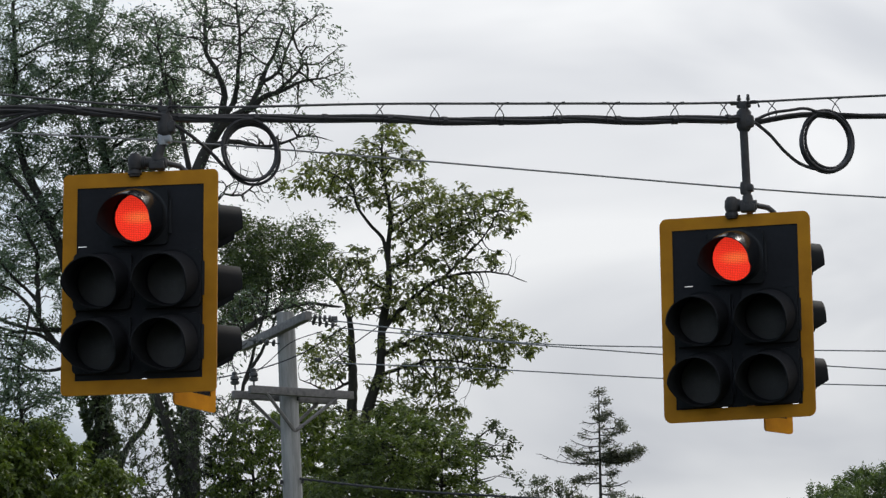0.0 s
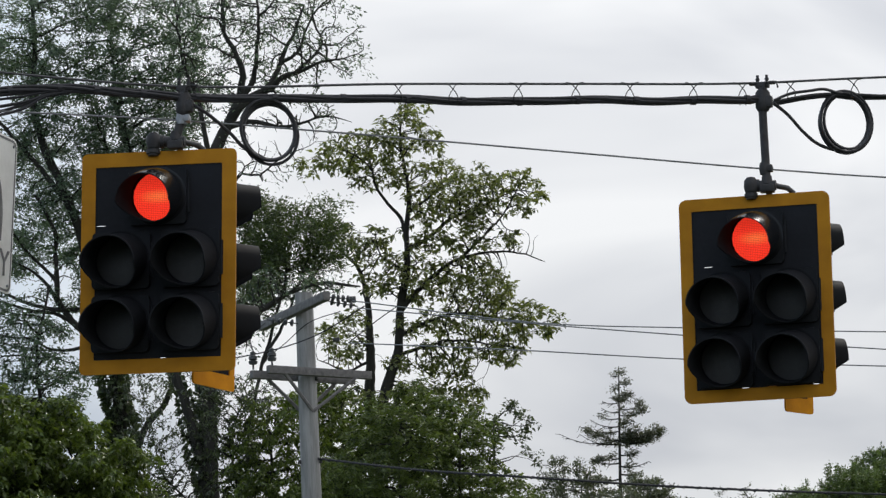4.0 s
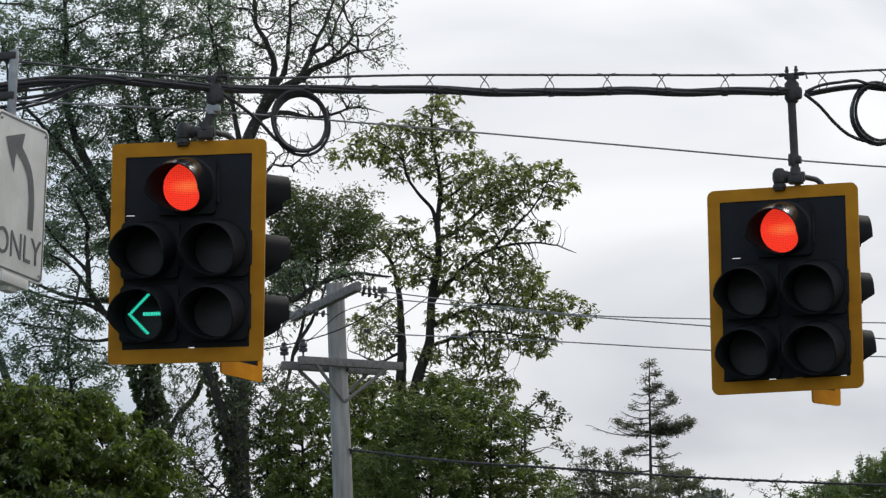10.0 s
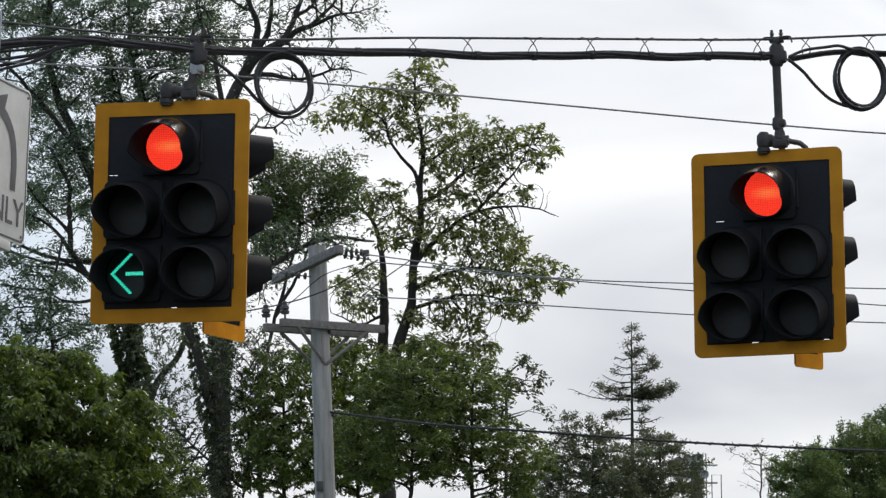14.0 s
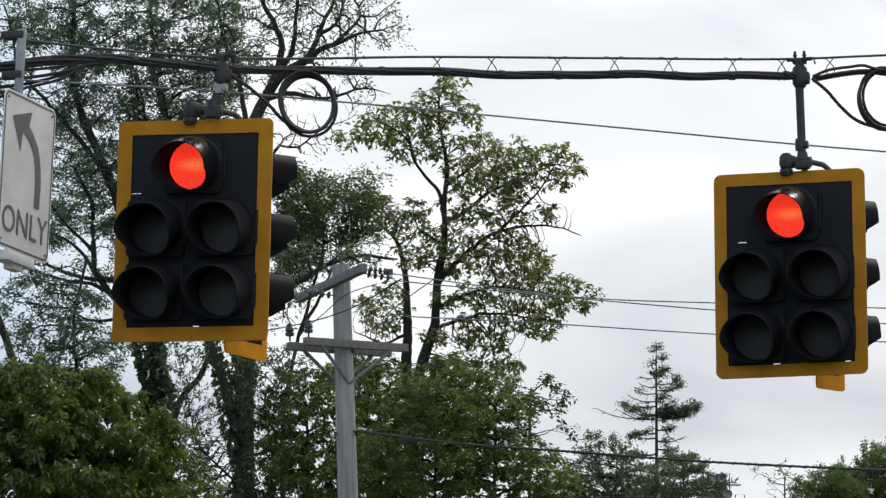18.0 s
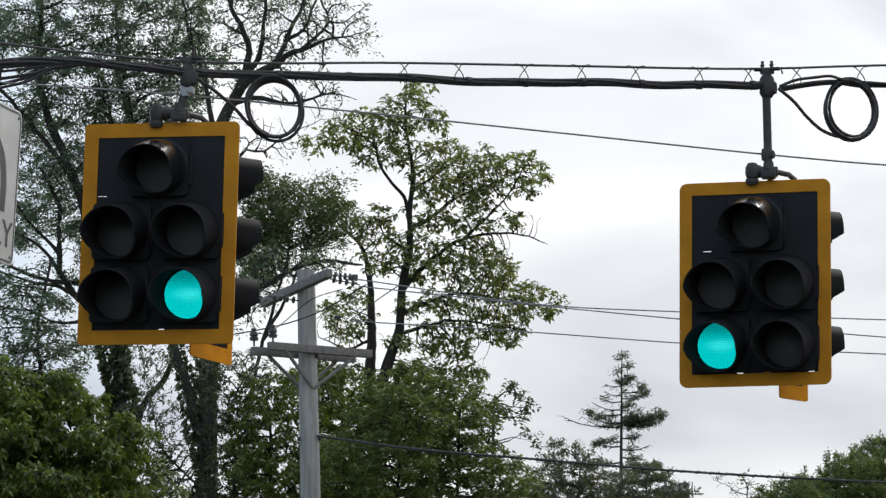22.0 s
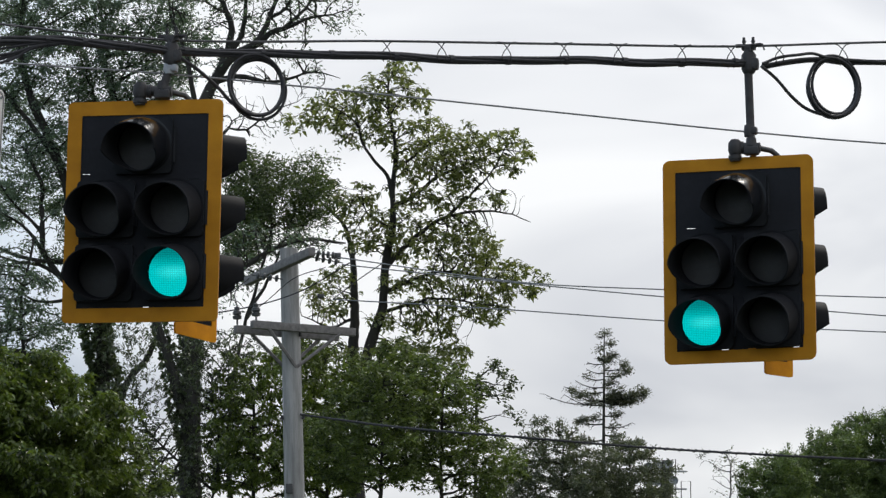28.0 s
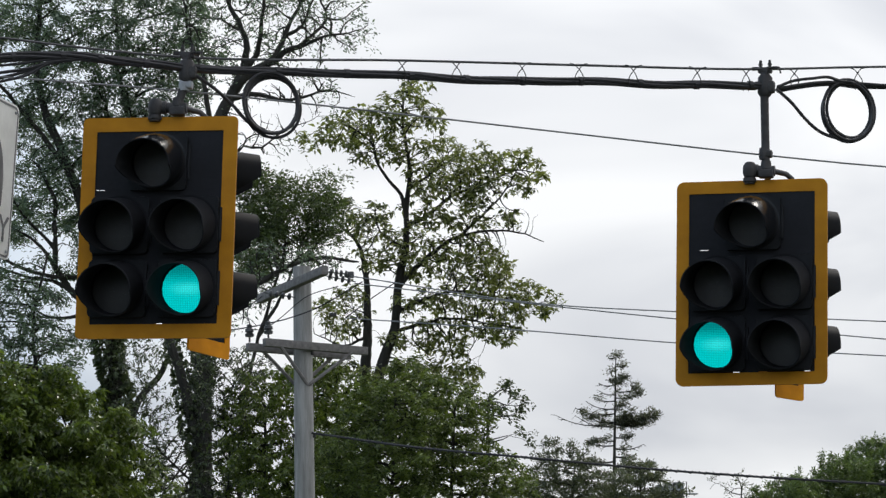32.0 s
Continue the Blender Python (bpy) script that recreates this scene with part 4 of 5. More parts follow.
    for i in range(total):
        if limb_id[i] >= 0 and limb_id[par[i]] == -1:
            roots[limb_id[i]] = par[i]
    big = sorted((k for k in range(count) if sizes[k] >= style.get("limb_min", 14)), key=lambda k: -sizes[k])[:style.get("limbs", 26)]
    owner = {}
    for k in range(count):
        owner[k] = k if k in big else min(big, key=lambda j: np.linalg.norm(pos[roots[j]] - pos[roots[k]]))
    b = Buf()
    tr = [i for i in range(n_stem) if stem_of[i] == 0]
    wob = 1 + 0.05 * np.sin(np.arange(len(tr)) * 1.1) + 0.03 * np.sin(np.arange(len(tr)) * 0.43)
    b.tube(pos[tr], radius[tr] * wob, 14)
    if ground:
        r = stems[0][1]
        b.lathe([(r * 1.7, -0.02), (r * 1.25, 0.18), (r * 1.02, 0.6)], n=14)
    part("trunk", b, style.get("bark", BARK), top)
    woods = {k: Buf() for k in big}
    bases = {k: pos[roots[k]].copy() for k in big}
    smooth = pos.copy()
    for i in range(n_stem, total):
        if children[i]:
            smooth[i] = 0.5 * pos[i] + 0.25 * pos[par[i]] + 0.25 * pos[max(children[i], key=lambda c: radius[c])]
    seen = set()
    for i in range(total):
        if stem_of[i] == 0 or i in seen:
            continue
        chain = [par[i], i]
        seen.add(i)
        while children[chain[-1]]:
            free = [c for c in children[chain[-1]] if c not in seen and stem_of[c] != 0]
            if not free:
                break
            same = [c for c in free if stem_of[c] == stem_of[chain[-1]] != -1]
            c = same[0] if same else max(free, key=lambda q: radius[q])
            chain.append(c)
            seen.add(c)
        k = owner[limb_id[i]]
        rr = radius[chain].copy()
        rr[0] = min(rr[0], rr[1] * 1.5)
        rr[-1] *= 0.6
        woods[k].tube(smooth[chain] - bases[k], rr, 8 if rr[0] > 0.04 else 5 if rr[0] > 0.014 else 3, caps=False)
    # leaves sit on the young shoots
    tipward = np.zeros(total, int)
    for i in range(total - 1, 0, -1):
        tipward[par[i]] = max(tipward[par[i]], tipward[i] + 1)
    leafs = {k: ([], [], []) for k in big}
    for i in range(n_stem, total):
        z = smooth[i]
        if radius[i] > style["leaf_r"] or tipward[i] >= style.get("tuft", 99) or rng.uniform() > style["leafy"] or any((z[0] + x - bx) ** 2 + (z[2] - bz) ** 2 < br * br * rng.uniform(0.3, 1.1) for bx, bz, br in bare):
            continue
        k = owner[limb_id[i]]
        d2 = unit(smooth[i] - smooth[par[i]])
        for _ in range(style["whorls"]):
            m = style["per"]
            az = rng.uniform(0, 2 * math.pi) + np.arange(m) * 2 * math.pi / m + rng.normal(size=m) * 0.35
            el = style["hang"] + rng.normal(size=m) * style["el_spread"]
            dd = np.stack([np.cos(az) * np.cos(el), np.sin(az) * np.cos(el), np.sin(el)], 1) + d2 * style["along"]
            c = smooth[i] + (smooth[par[i]] - smooth[i]) * rng.uniform(0, 1, (m, 1)) * style["string"] + rng.normal(size=(m, 3)) * style["scatter"]
            leafs[k][0].append(c - bases[k])
            leafs[k][1].append(dd)
            leafs[k][2].append(style["leaf"] * rng.uniform(0.6, 1.25, m))
    for k in big:
        limb = part("limb", woods[k], [style.get("bark", BARK)], top, at=pose(*bases[k]))
        if leafs[k][0]:
            bs, ds, ln = [np.concatenate(q) for q in leafs[k]]
            v, f = leaf_batch(rng, bs, ds, ln, ln * style["aspect"], style["level"])
            leaves_part(limb, v, f, style["mat"])
        SWAYING.append((limb, bases[k], style["sway"]))
    return top


def ivy(top, x0, z0, z1, radius, count, seed, mat):
    """Ivy leaves that clothe a trunk."""
    rng = np.random.default_rng(seed)
    z = rng.uniform(z0, z1, count)
    az = rng.uniform(0, 2 * math.pi, count)
    lump = 0.7 + 0.3 * np.sin(z * 3.1 + np.cos(az) * 2)
    r = radius * lump * rng.uniform(0.75, 1.1, count)
    xs = np.interp(z, [p[1] for p in x0], [p[0] for p in x0])
    pts = np.stack([xs + r * np.cos(az), r * np.sin(az), z], 1)
    ds = np.stack([np.cos(az), np.sin(az), np.full(count, -0.7)], 1) + rng.normal(size=(count, 3)) * 0.4
    ln = rng.uniform(0.07, 0.13, count)
    v, f = leaf_batch(rng, pts, ds, ln, ln * 0.8, 0.2)
    ob = leaves_part(top, v, f, mat)
    ob.name = "ivy"
    return ob


BROAD = dict(step=0.10, kill=0.11, wander=0.38, lift=0.1, gap=0.225, tries=90, deep=1.1, ragged=0.12, shoots=9, flat=0.38, fill=0.55, pipe=2.1, tip=0.0066, leaf_r=0.013, tuft=2, leafy=0.92, whorls=1,
             per=7, hang=-0.25, el_spread=0.35, along=0.25, string=0.5, scatter=0.035, leaf=0.12, aspect=0.5, level=0.75, mat=LEAF_MAIN, sway=0.3)
FINE = dict(step=0.14, kill=0.15, wander=0.34, lift=0.05, gap=0.47, tries=70, deep=1.0, ragged=0.3, shoots=26, flat=0.6, fill=0.52, pipe=2.0, tip=0.008, leaf_r=0.0182, leafy=0.84, whorls=4,
            per=7, hang=-0.15, el_spread=0.5, along=0.8, string=1.0, scatter=0.065, leaf=0.076, aspect=0.38, level=0.35, mat=LEAF_FINE, sway=0.4)
BUSH = dict(step=0.10, kill=0.11, wander=0.25, lift=0.05, gap=0.34, tries=110, deep=1.1, ragged=0.35, shoots=18, flat=0.6, fill=0.64, pipe=2.2, tip=0.005, leaf_r=0.012, leafy=0.92, whorls=3,
            per=6, hang=-0.6, el_spread=0.35, along=0.3, string=1.0, scatter=0.03, leaf=0.10, aspect=0.42, level=0.5, mat=LEAF_BUSH, sway=0.4, limbs=18)
OLIVE = dict(BUSH, mat=LEAF_OLIVE, leaf=0.076, hang=-0.3, gap=0.31, deep=0.8, shoots=15, leafy=0.88, tip=0.006)
LACY = dict(BUSH, mat=LEAF_IVY, leaf=0.07, leafy=0.7, whorls=1, per=6, gap=0.27, deep=0.9, step=0.11, kill=0.12, shoots=10, fill=0.8, tip=0.0078, leaf_r=0.016)
FAR = dict(BUSH, mat=LEAF_FAR, step=0.18, kill=0.18, gap=0.5, flat=0.9, leaf=0.11, ragged=0.15, scatter=0.06, hang=0.1, el_spread=0.6, shoots=20, sway=0.15, tip=0.008, leaf_r=0.026, whorls=5)

# broad-leaved tree behind the utility pole
# layers of its crown: x, height, reach
broad_low = [(-0.88, 14.58, 0.26), (-1.28, 14.37, 0.26), (-1.07, 13.99, 0.32), (-0.72, 14.22, 0.22), (-0.05, 13.80, 0.30), (0.56, 13.81, 0.36), (0.99, 13.60, 0.20), (0.46, 14.11, 0.40), (1.07, 14.02, 0.42), (1.80, 13.98, 0.40), (0.15, 14.42, 0.30), (0.68, 14.53, 0.42), (1.29, 14.50, 0.46), (1.90, 14.44, 0.46), (2.47, 14.47, 0.38), (-0.95, 13.2, 0.42), (-0.35, 13.1, 0.4), (0.3, 13.25, 0.48), (0.95, 13.15, 0.5)]
broad_middle = [(-1.21, 16.22, 0.34), (-0.85, 16.11, 0.28), (-0.44, 16.10, 0.30), (0.45, 16.03, 0.34), (0.97, 15.99, 0.28), (1.38, 16.06, 0.28), (2.07, 16.05, 0.30), (-0.59, 15.76, 0.34), (0.13, 15.67, 0.34), (-0.07, 15.46, 0.32), (-0.48, 15.24, 0.34), (0.59, 15.47, 0.34), (1.26, 15.55, 0.36), (1.62, 15.42, 0.30), (0.34, 15.15, 0.40), (0.98, 15.23, 0.42), (1.59, 15.08, 0.44), (1.21, 14.85, 0.44), (2.08, 14.76, 0.38)]
broad_top = [(0.15, 18.42, 0.30), (-0.00, 18.12, 0.45), (-0.92, 17.72, 0.52), (-0.29, 17.85, 0.50), (0.43, 17.89, 0.38), (-1.43, 17.49, 0.30), (-1.79, 17.44, 0.16), (-0.61, 17.33, 0.40), (0.06, 17.30, 0.40), (0.75, 17.27, 0.32), (1.26, 17.21, 0.38), (0.96, 16.95, 0.54), (1.57, 17.00, 0.44), (2.12, 17.22, 0.24), (2.48, 17.01, 0.20), (2.12, 16.72, 0.30), (0.53, 16.82, 0.44), (1.33, 16.73, 0.44), (0.43, 16.51, 0.30), (1.20, 16.46, 0.40)]
broad_stems = [
    ([(-0.48, 8.0), (-0.38, 13.50), (-0.21, 14.02), (-0.17, 14.54), (-0.11, 15.06), (-0.01, 15.58), (0.03, 16.21), (0.10, 16.84), (0.03, 17.36), (-0.03, 17.83), (-0.00, 18.20), (0.15, 18.57)], 0.38, 0.012, 0),
    ([(-0.35, 12.07), (-0.41, 12.78), (-0.47, 13.50), (-0.52, 14.07), (-0.53, 14.74), (-0.60, 15.16), (-0.68, 15.47), (-0.89, 15.78), (-1.15, 16.04), (-1.43, 16.29)], 0.14, 0.012, 0.5),
    ([(0.02, 16.16), (-0.10, 16.44), (-0.34, 16.73), (-0.52, 17.04), (-0.61, 17.35), (-0.82, 17.56), (-1.18, 17.71)], 0.038, 0.01, -0.4),
    ([(0.02, 15.92), (0.35, 16.06), (0.55, 16.22), (0.86, 16.48), (1.35, 16.70), (1.68, 16.86), (2.07, 17.02), (2.48, 17.00)], 0.045, 0.008, 0.4)]
broad_limbs = [
    ([(-0.08, 14.75), (0.19, 15.15), (0.44, 15.38), (0.77, 15.64), (1.26, 15.81), (1.77, 15.84), (2.20, 15.80), (2.59, 15.68)], 0.055, 0.008, 0.25),
    ([(1.07, 15.76), (1.56, 16.18), (1.82, 16.44), (2.05, 16.81), (2.15, 17.18)], 0.03, 0.008, -0.3),
    ([(-0.19, 14.02), (0.46, 14.14), (0.99, 14.19), (1.50, 14.05), (2.09, 13.95)], 0.038, 0.008, -0.6),
    ([(-0.16, 14.28), (0.37, 14.55), (0.88, 14.68), (1.57, 14.62), (2.39, 14.47)], 0.038, 0.008, -0.1)]
broad_boughs = [
    ([(0.07, 16.63), (0.42, 16.84), (0.75, 17.16), (0.98, 17.32)], 0.03, 0.008, 0.3),
    ([(-0.49, 13.92), (-1.02, 13.72), (-1.56, 13.95)], 0.03, 0.008, 0.3),
    ([(-0.01, 15.48), (-0.38, 15.79), (-0.49, 16.10)], 0.025, 0.008, -0.3)]
tree("tall broad-leaved tree with dark limbs and open layered crown", -0.5, 75.0, broad_stems + broad_limbs + broad_boughs,
     [(cx, cz, r * 1.08, 0.42 * r + 0.02) for cx, cz, r in broad_low + broad_middle + broad_top],
     dict(BROAD, low=12.5), 11, bare=[(2.38, 15.77, 0.5)])

# big fine-leaved trees behind the near signal
fork_stems = [
    ([(-4.98, 5.0), (-4.95, 10.34), (-4.95, 12.12), (-4.97, 13.15), (-5.25, 14.3), (-5.7, 15.81), (-6.11, 16.81), (-6.37, 17.62), (-6.42, 19.15), (-6.46, 20.2)], 0.36, 0.03, 0.0),
    ([(-4.98, 13.11), (-4.5, 15.81), (-4.9, 17.49), (-5.12, 18.66), (-5.19, 20.2)], 0.13, 0.015, 0.8),
    ([(-5.95, 16.21), (-6.56, 17.11), (-7.17, 17.93), (-7.58, 19.2)], 0.055, 0.012, -0.6),
    ([(-5.33, 14.3), (-6.32, 14.4), (-7.11, 14.7), (-7.9, 15.1)], 0.05, 0.010, -0.8),
    ([(-5.6, 15.4), (-5.5, 16.2), (-5.2, 16.9), (-5.4, 18.2)], 0.05, 0.010, 0.5)]
fork_limbs = [
    ([(-5.2, 13.8), (-5.8, 13.6), (-6.6, 13.9)], 0.045, 0.010, 0.4),
    ([(-4.93, 11.19), (-4.65, 11.76), (-4.45, 12.28), (-4.09, 12.68), (-3.94, 13.17), (-3.96, 13.57)], 0.085, 0.035, -0.3),
    ([(-5.05, 13.4), (-5.59, 13.87), (-5.82, 14.17), (-5.97, 14.46), (-6.0, 14.99), (-6.06, 15.58), (-6.3, 16.2)], 0.075, 0.03, -0.5),
    ([(-5.97, 14.46), (-6.15, 14.76), (-6.46, 15.0), (-6.75, 15.12), (-7.2, 15.4)], 0.036, 0.012, -0.5),
    ([(-6.0, 14.9), (-6.2, 15.05), (-6.46, 15.3), (-6.7, 15.59), (-7.0, 16.1)], 0.032, 0.012, -0.5),
    ([(-5.82, 14.17), (-6.11, 14.26), (-6.52, 14.29), (-6.86, 14.38), (-7.4, 14.55)], 0.036, 0.012, -0.6)]
fork_tree = tree("tall fine-leaved tree with forked ivy-clad trunk", -5.0, 72.0, fork_stems + fork_limbs,
     [(-6.81, 19.0, 0.5, 0.45), (-5.91, 18.72, 0.69, 0.88), (-4.92, 18.92, 0.78, 0.78), (-4.13, 18.31, 0.59, 0.69), (-5.41, 17.60, 0.69, 0.59), (-4.41, 17.20, 0.59, 0.39), (-6.39, 17.30, 0.49, 0.59), (-5.88, 16.19, 0.59, 0.49),
      (-6.37, 15.39, 0.59, 0.49), (-5.67, 14.79, 0.59, 0.39), (-5.3, 19.9, 1.0, 0.4), (-4.0, 17.5, 0.5, 0.5), (-3.9, 19.2, 0.6, 0.7), (-4.6, 18.0, 0.6, 0.6), (-3.6, 18.3, 0.5, 0.6), (-5.2, 16.6, 0.5, 0.4), (-5.3, 17.1, 0.5, 0.4), (-5.6, 16.4, 0.5, 0.5), (-4.8, 16.8, 0.4, 0.4), (-4.95, 17.6, 0.5, 0.45), (-4.6, 16.3, 0.4, 0.3), (-6.9, 15.0, 0.5, 0.4), (-6.2, 18.2, 0.5, 0.5)], dict(FINE, low=10.2), 12,
                 bare=[(-6.2, 15.0, 0.42), (-5.85, 14.75, 0.3)])
twist_stems = [
    ([(-3.3, 5.0), (-3.26, 9.7), (-3.26, 10.8), (-3.25, 11.94), (-3.28, 13.87), (-3.2, 15.5), (-3.0, 16.38), (-2.72, 16.95), (-2.6, 17.3)], 0.32, 0.085, 0.0),
    ([(-2.64, 17.2), (-2.6, 17.57), (-2.67, 17.83), (-2.84, 18.16), (-2.95, 18.9)], 0.06, 0.022, 0.2),
    ([(-3.26, 10.6), (-3.43, 11.38), (-3.58, 11.94), (-3.74, 12.44), (-3.7, 13.3), (-3.9, 14.2)], 0.10, 0.05, -0.3),
    ([(-2.9, 16.8), (-2.62, 17.1), (-2.34, 17.23), (-2.0, 17.45), (-1.69, 17.56), (-1.31, 17.68), (-0.94, 17.71)], 0.095, 0.012, -0.3),
    ([(-2.62, 17.15), (-2.41, 17.42), (-2.37, 17.81), (-2.31, 18.19), (-2.38, 18.9)], 0.05, 0.016, -0.4),
    ([(-2.3, 17.25), (-2.15, 17.42), (-2.0, 17.8), (-1.82, 18.19), (-1.6, 18.8)], 0.055, 0.016, 0.4)]
twist_limbs = [
    ([(-1.69, 17.56), (-1.45, 17.8), (-1.31, 18.1), (-1.4, 18.35), (-1.5, 18.8)], 0.03, 0.012, 0.2),
    ([(-2.0, 17.8), (-1.72, 17.95), (-1.6, 18.3), (-1.25, 18.8)], 0.03, 0.012, 0.2),
    ([(-3.2, 15.3), (-2.9, 15.5), (-2.66, 15.8), (-2.53, 16.04), (-2.3, 16.1)], 0.03, 0.008, 0.2),
    ([(-2.66, 15.8), (-2.4, 15.78), (-2.02, 16.08), (-1.51, 16.34)], 0.022, 0.006, 0.2),
    ([(-2.69, 16.52), (-2.31, 16.65), (-1.87, 16.6), (-1.17, 16.76), (-0.8, 16.66)], 0.05, 0.006, -0.2),
    ([(-3.16, 15.95), (-3.4, 17.0), (-3.69, 17.96), (-3.79, 19.0)], 0.05, 0.010, 0.4),
    ([(-3.25, 13.0), (-2.3, 13.56), (-1.85, 13.86), (-1.34, 14.06), (-0.7, 14.0)], 0.07, 0.02, 0.4)]
twist_tree = tree("tall fine-leaved tree with bare twisting upper limbs", -3.3, 68.0, twist_stems + twist_limbs,
     [(-3.34, 18.04, 0.51, 0.60), (-2.68, 18.13, 0.56, 0.46), (-2.03, 17.74, 0.51, 0.42), (-1.37, 18.03, 0.56, 0.42), (-3.05, 17.17, 0.37, 0.37), (-1.75, 17.21, 0.42, 0.28), (-2.40, 18.81, 1.48, 0.42), (-1.37, 16.78, 0.42, 0.19), (-0.95, 17.95, 0.5, 0.35),
      (-2.3, 13.9, 0.6, 0.3), (-2.55, 13.3, 0.4, 0.4), (-1.5, 13.9, 0.5, 0.25),
      (-2.25, 16.5, 0.5, 0.3), (-1.6, 16.5, 0.4, 0.25), (-2.2, 15.95, 0.45, 0.2), (-2.75, 16.2, 0.3, 0.3)],
     dict(FINE, low=12.5, leafy=0.75, gap=0.33, shoots=9, whorls=1, per=7, wander=0.45, limbs=30, tip=0.008, leaf_r=0.0124), 13, bare=[(-2.2, 16.3, 0.75), (-1.6, 16.45, 0.6)])
tree("dark olive green leafy tree of dense small leaves", -2.6, 70.0, [
    ([(-2.6, 8.0), (-2.5, 12.5), (-2.2, 13.6), (-1.95, 14.6)], 0.12, 0.02, 0.0),
    ([(-2.4, 13.0), (-1.9, 13.9), (-1.6, 14.7)], 0.04, 0.01, -0.3)],
     [(-2.1, 15.4, 0.62, 0.42), (-1.5, 15.2, 0.45, 0.4), (-1.2, 15.5, 0.3, 0.3), (-2.3, 14.9, 0.5, 0.4), (-1.9, 14.4, 0.7, 0.3), (-1.3, 14.9, 0.35, 0.3), (-2.6, 15.6, 0.4, 0.3), (-2.6, 14.3, 0.5, 0.4)], dict(FINE, low=12.5, gap=0.34, step=0.11, kill=0.12, leaf=0.075, whorls=4, shoots=16, leafy=0.9, ragged=0.4, mat=LEAF_MOSS), 15,
     bare=[(-1.9, 14.3, 0.42), (-1.3, 14.5, 0.3)])
tree("fine-leaved tree with dark leaning trunk", -7.6, 78.0, [
    ([(-7.5, 6.0), (-7.62, 11.09), (-7.93, 13.66), (-8.21, 14.52), (-8.6, 15.6), (-8.79, 17.34), (-8.73, 19.53), (-8.44, 21.29)], 0.2, 0.03, 0.0),
    ([(-8.6, 15.8), (-8.2, 17.0), (-7.9, 18.2), (-7.6, 20.0)], 0.05, 0.010, -0.5),
    ([(-8.75, 17.0), (-8.0, 18.0), (-7.2, 18.8), (-6.5, 20.0)], 0.045, 0.010, 0.5)],
     [(-7.80, 20.1, 0.5, 0.6), (-7.39, 21.50, 0.7, 0.4), (-7.67, 18.64, 0.53, 0.53), (-7.33, 17.22, 0.42, 0.42), (-8.6, 18.8, 0.6, 0.8), (-7.08, 17.86, 0.42, 0.36), (-6.54, 18.18, 0.42, 0.36), (-6.91, 17.10, 0.42, 0.36), (-6.43, 16.65, 0.42, 0.36), (-7.07, 16.34, 0.42, 0.36)], dict(FINE, low=13.0, leafy=0.42), 14)

ivy(fork_tree, [(0.05, 10.3), (0.05, 12.1), (0.04, 13.2), (-0.25, 14.3)], 9.5, 13.9, 0.34, 4200, 61, LEAF_IVY)
ivy(twist_tree, [(0.04, 9.7), (0.04, 10.8), (0.05, 12.0), (0.02, 13.9)], 9.0, 13.2, 0.2, 1100, 62, LEAF_IVY)
ivy(twist_tree, [(0.04, 10.6), (-0.13, 11.38), (-0.28, 11.94), (-0.44, 12.44), (-0.4, 13.3)], 10.7, 13.2, 0.15, 500, 63, LEAF_IVY)

# hanging foliage, undergrowth and lower trees
tree("loose hanging blue-green foliage of a slender tree", -5.9, 69.0, [([(-5.9, 6.0), (-5.95, 11.5), (-6.1, 13.2), (-5.9, 14.2)], 0.11, 0.02, 0.0)],
     [(-6.15, 12.7, 0.84, 0.66), (-5.6, 12.35, 0.47, 0.56), (-6.65, 13.1, 0.47, 0.56), (-5.75, 13.3, 0.45, 0.3), (-6.5, 13.5, 0.5, 0.25), (-6.9, 13.9, 0.45, 0.25), (-7.1, 13.3, 0.4, 0.4)], dict(FINE, low=10.5, leaf=0.08, shoots=20, whorls=3), 16)
tree("lacy undergrowth tree with sky showing through", -2.7, 66.0, [
    ([(-2.76, 9.0), (-2.65, 10.48), (-2.76, 11.11), (-2.50, 11.84)], 0.055, 0.012, 0.0),
    ([(-2.72, 9.6), (-3.3, 10.1), (-3.8, 10.6), (-4.0, 11.2)], 0.03, 0.008, 0.3)],
     [(-2.76, 11.20, 0.45, 0.72), (-2.76, 10.21, 0.40, 0.54), (-3.83, 10.39, 0.54, 0.50), (-3.5, 9.6, 0.6, 0.5), (-2.41, 11.75, 0.36, 0.36), (-3.95, 11.2, 0.4, 0.55), (-3.0, 11.7, 0.4, 0.6), (-4.0, 12.0, 0.4, 0.4)], dict(LACY, low=8.0), 33, ground=False)
def low_tree(lab, x, y, stem, lobes, sty, seed):
    trunk = [(x, 5.0), (0.5 * (x + stem[0]), stem[1] - 1.5), stem]
    tree(lab, x, y, [(trunk, 0.1, 0.02, 0.0)], lobes, dict(sty, low=max(4.0, stem[1] - 2.6)), seed, "tree" if "tree" in lab else "shrub")


low_tree("dense bright green leafy shrub in front of the trees", -5.2, 56.0, (-5.2, 9.6), [(-5.37, 9.34, 0.72, 0.72), (-5.6, 9.9, 0.45, 0.38), (-6.3, 9.4, 0.7, 0.8), (-5.2, 8.6, 1.1, 0.5), (-5.9, 10.05, 0.45, 0.35), (-5.3, 9.95, 0.35, 0.35)], BUSH, 31)
low_tree("dense bright green leafy shrub in front of the trees", -4.4, 56.5, (-4.5, 9.4), [(-4.58, 9.25, 0.69, 0.69), (-3.99, 9.15, 0.46, 0.65), (-4.72, 10.0, 0.36, 0.34), (-4.3, 8.5, 0.8, 0.5)], BUSH, 32)
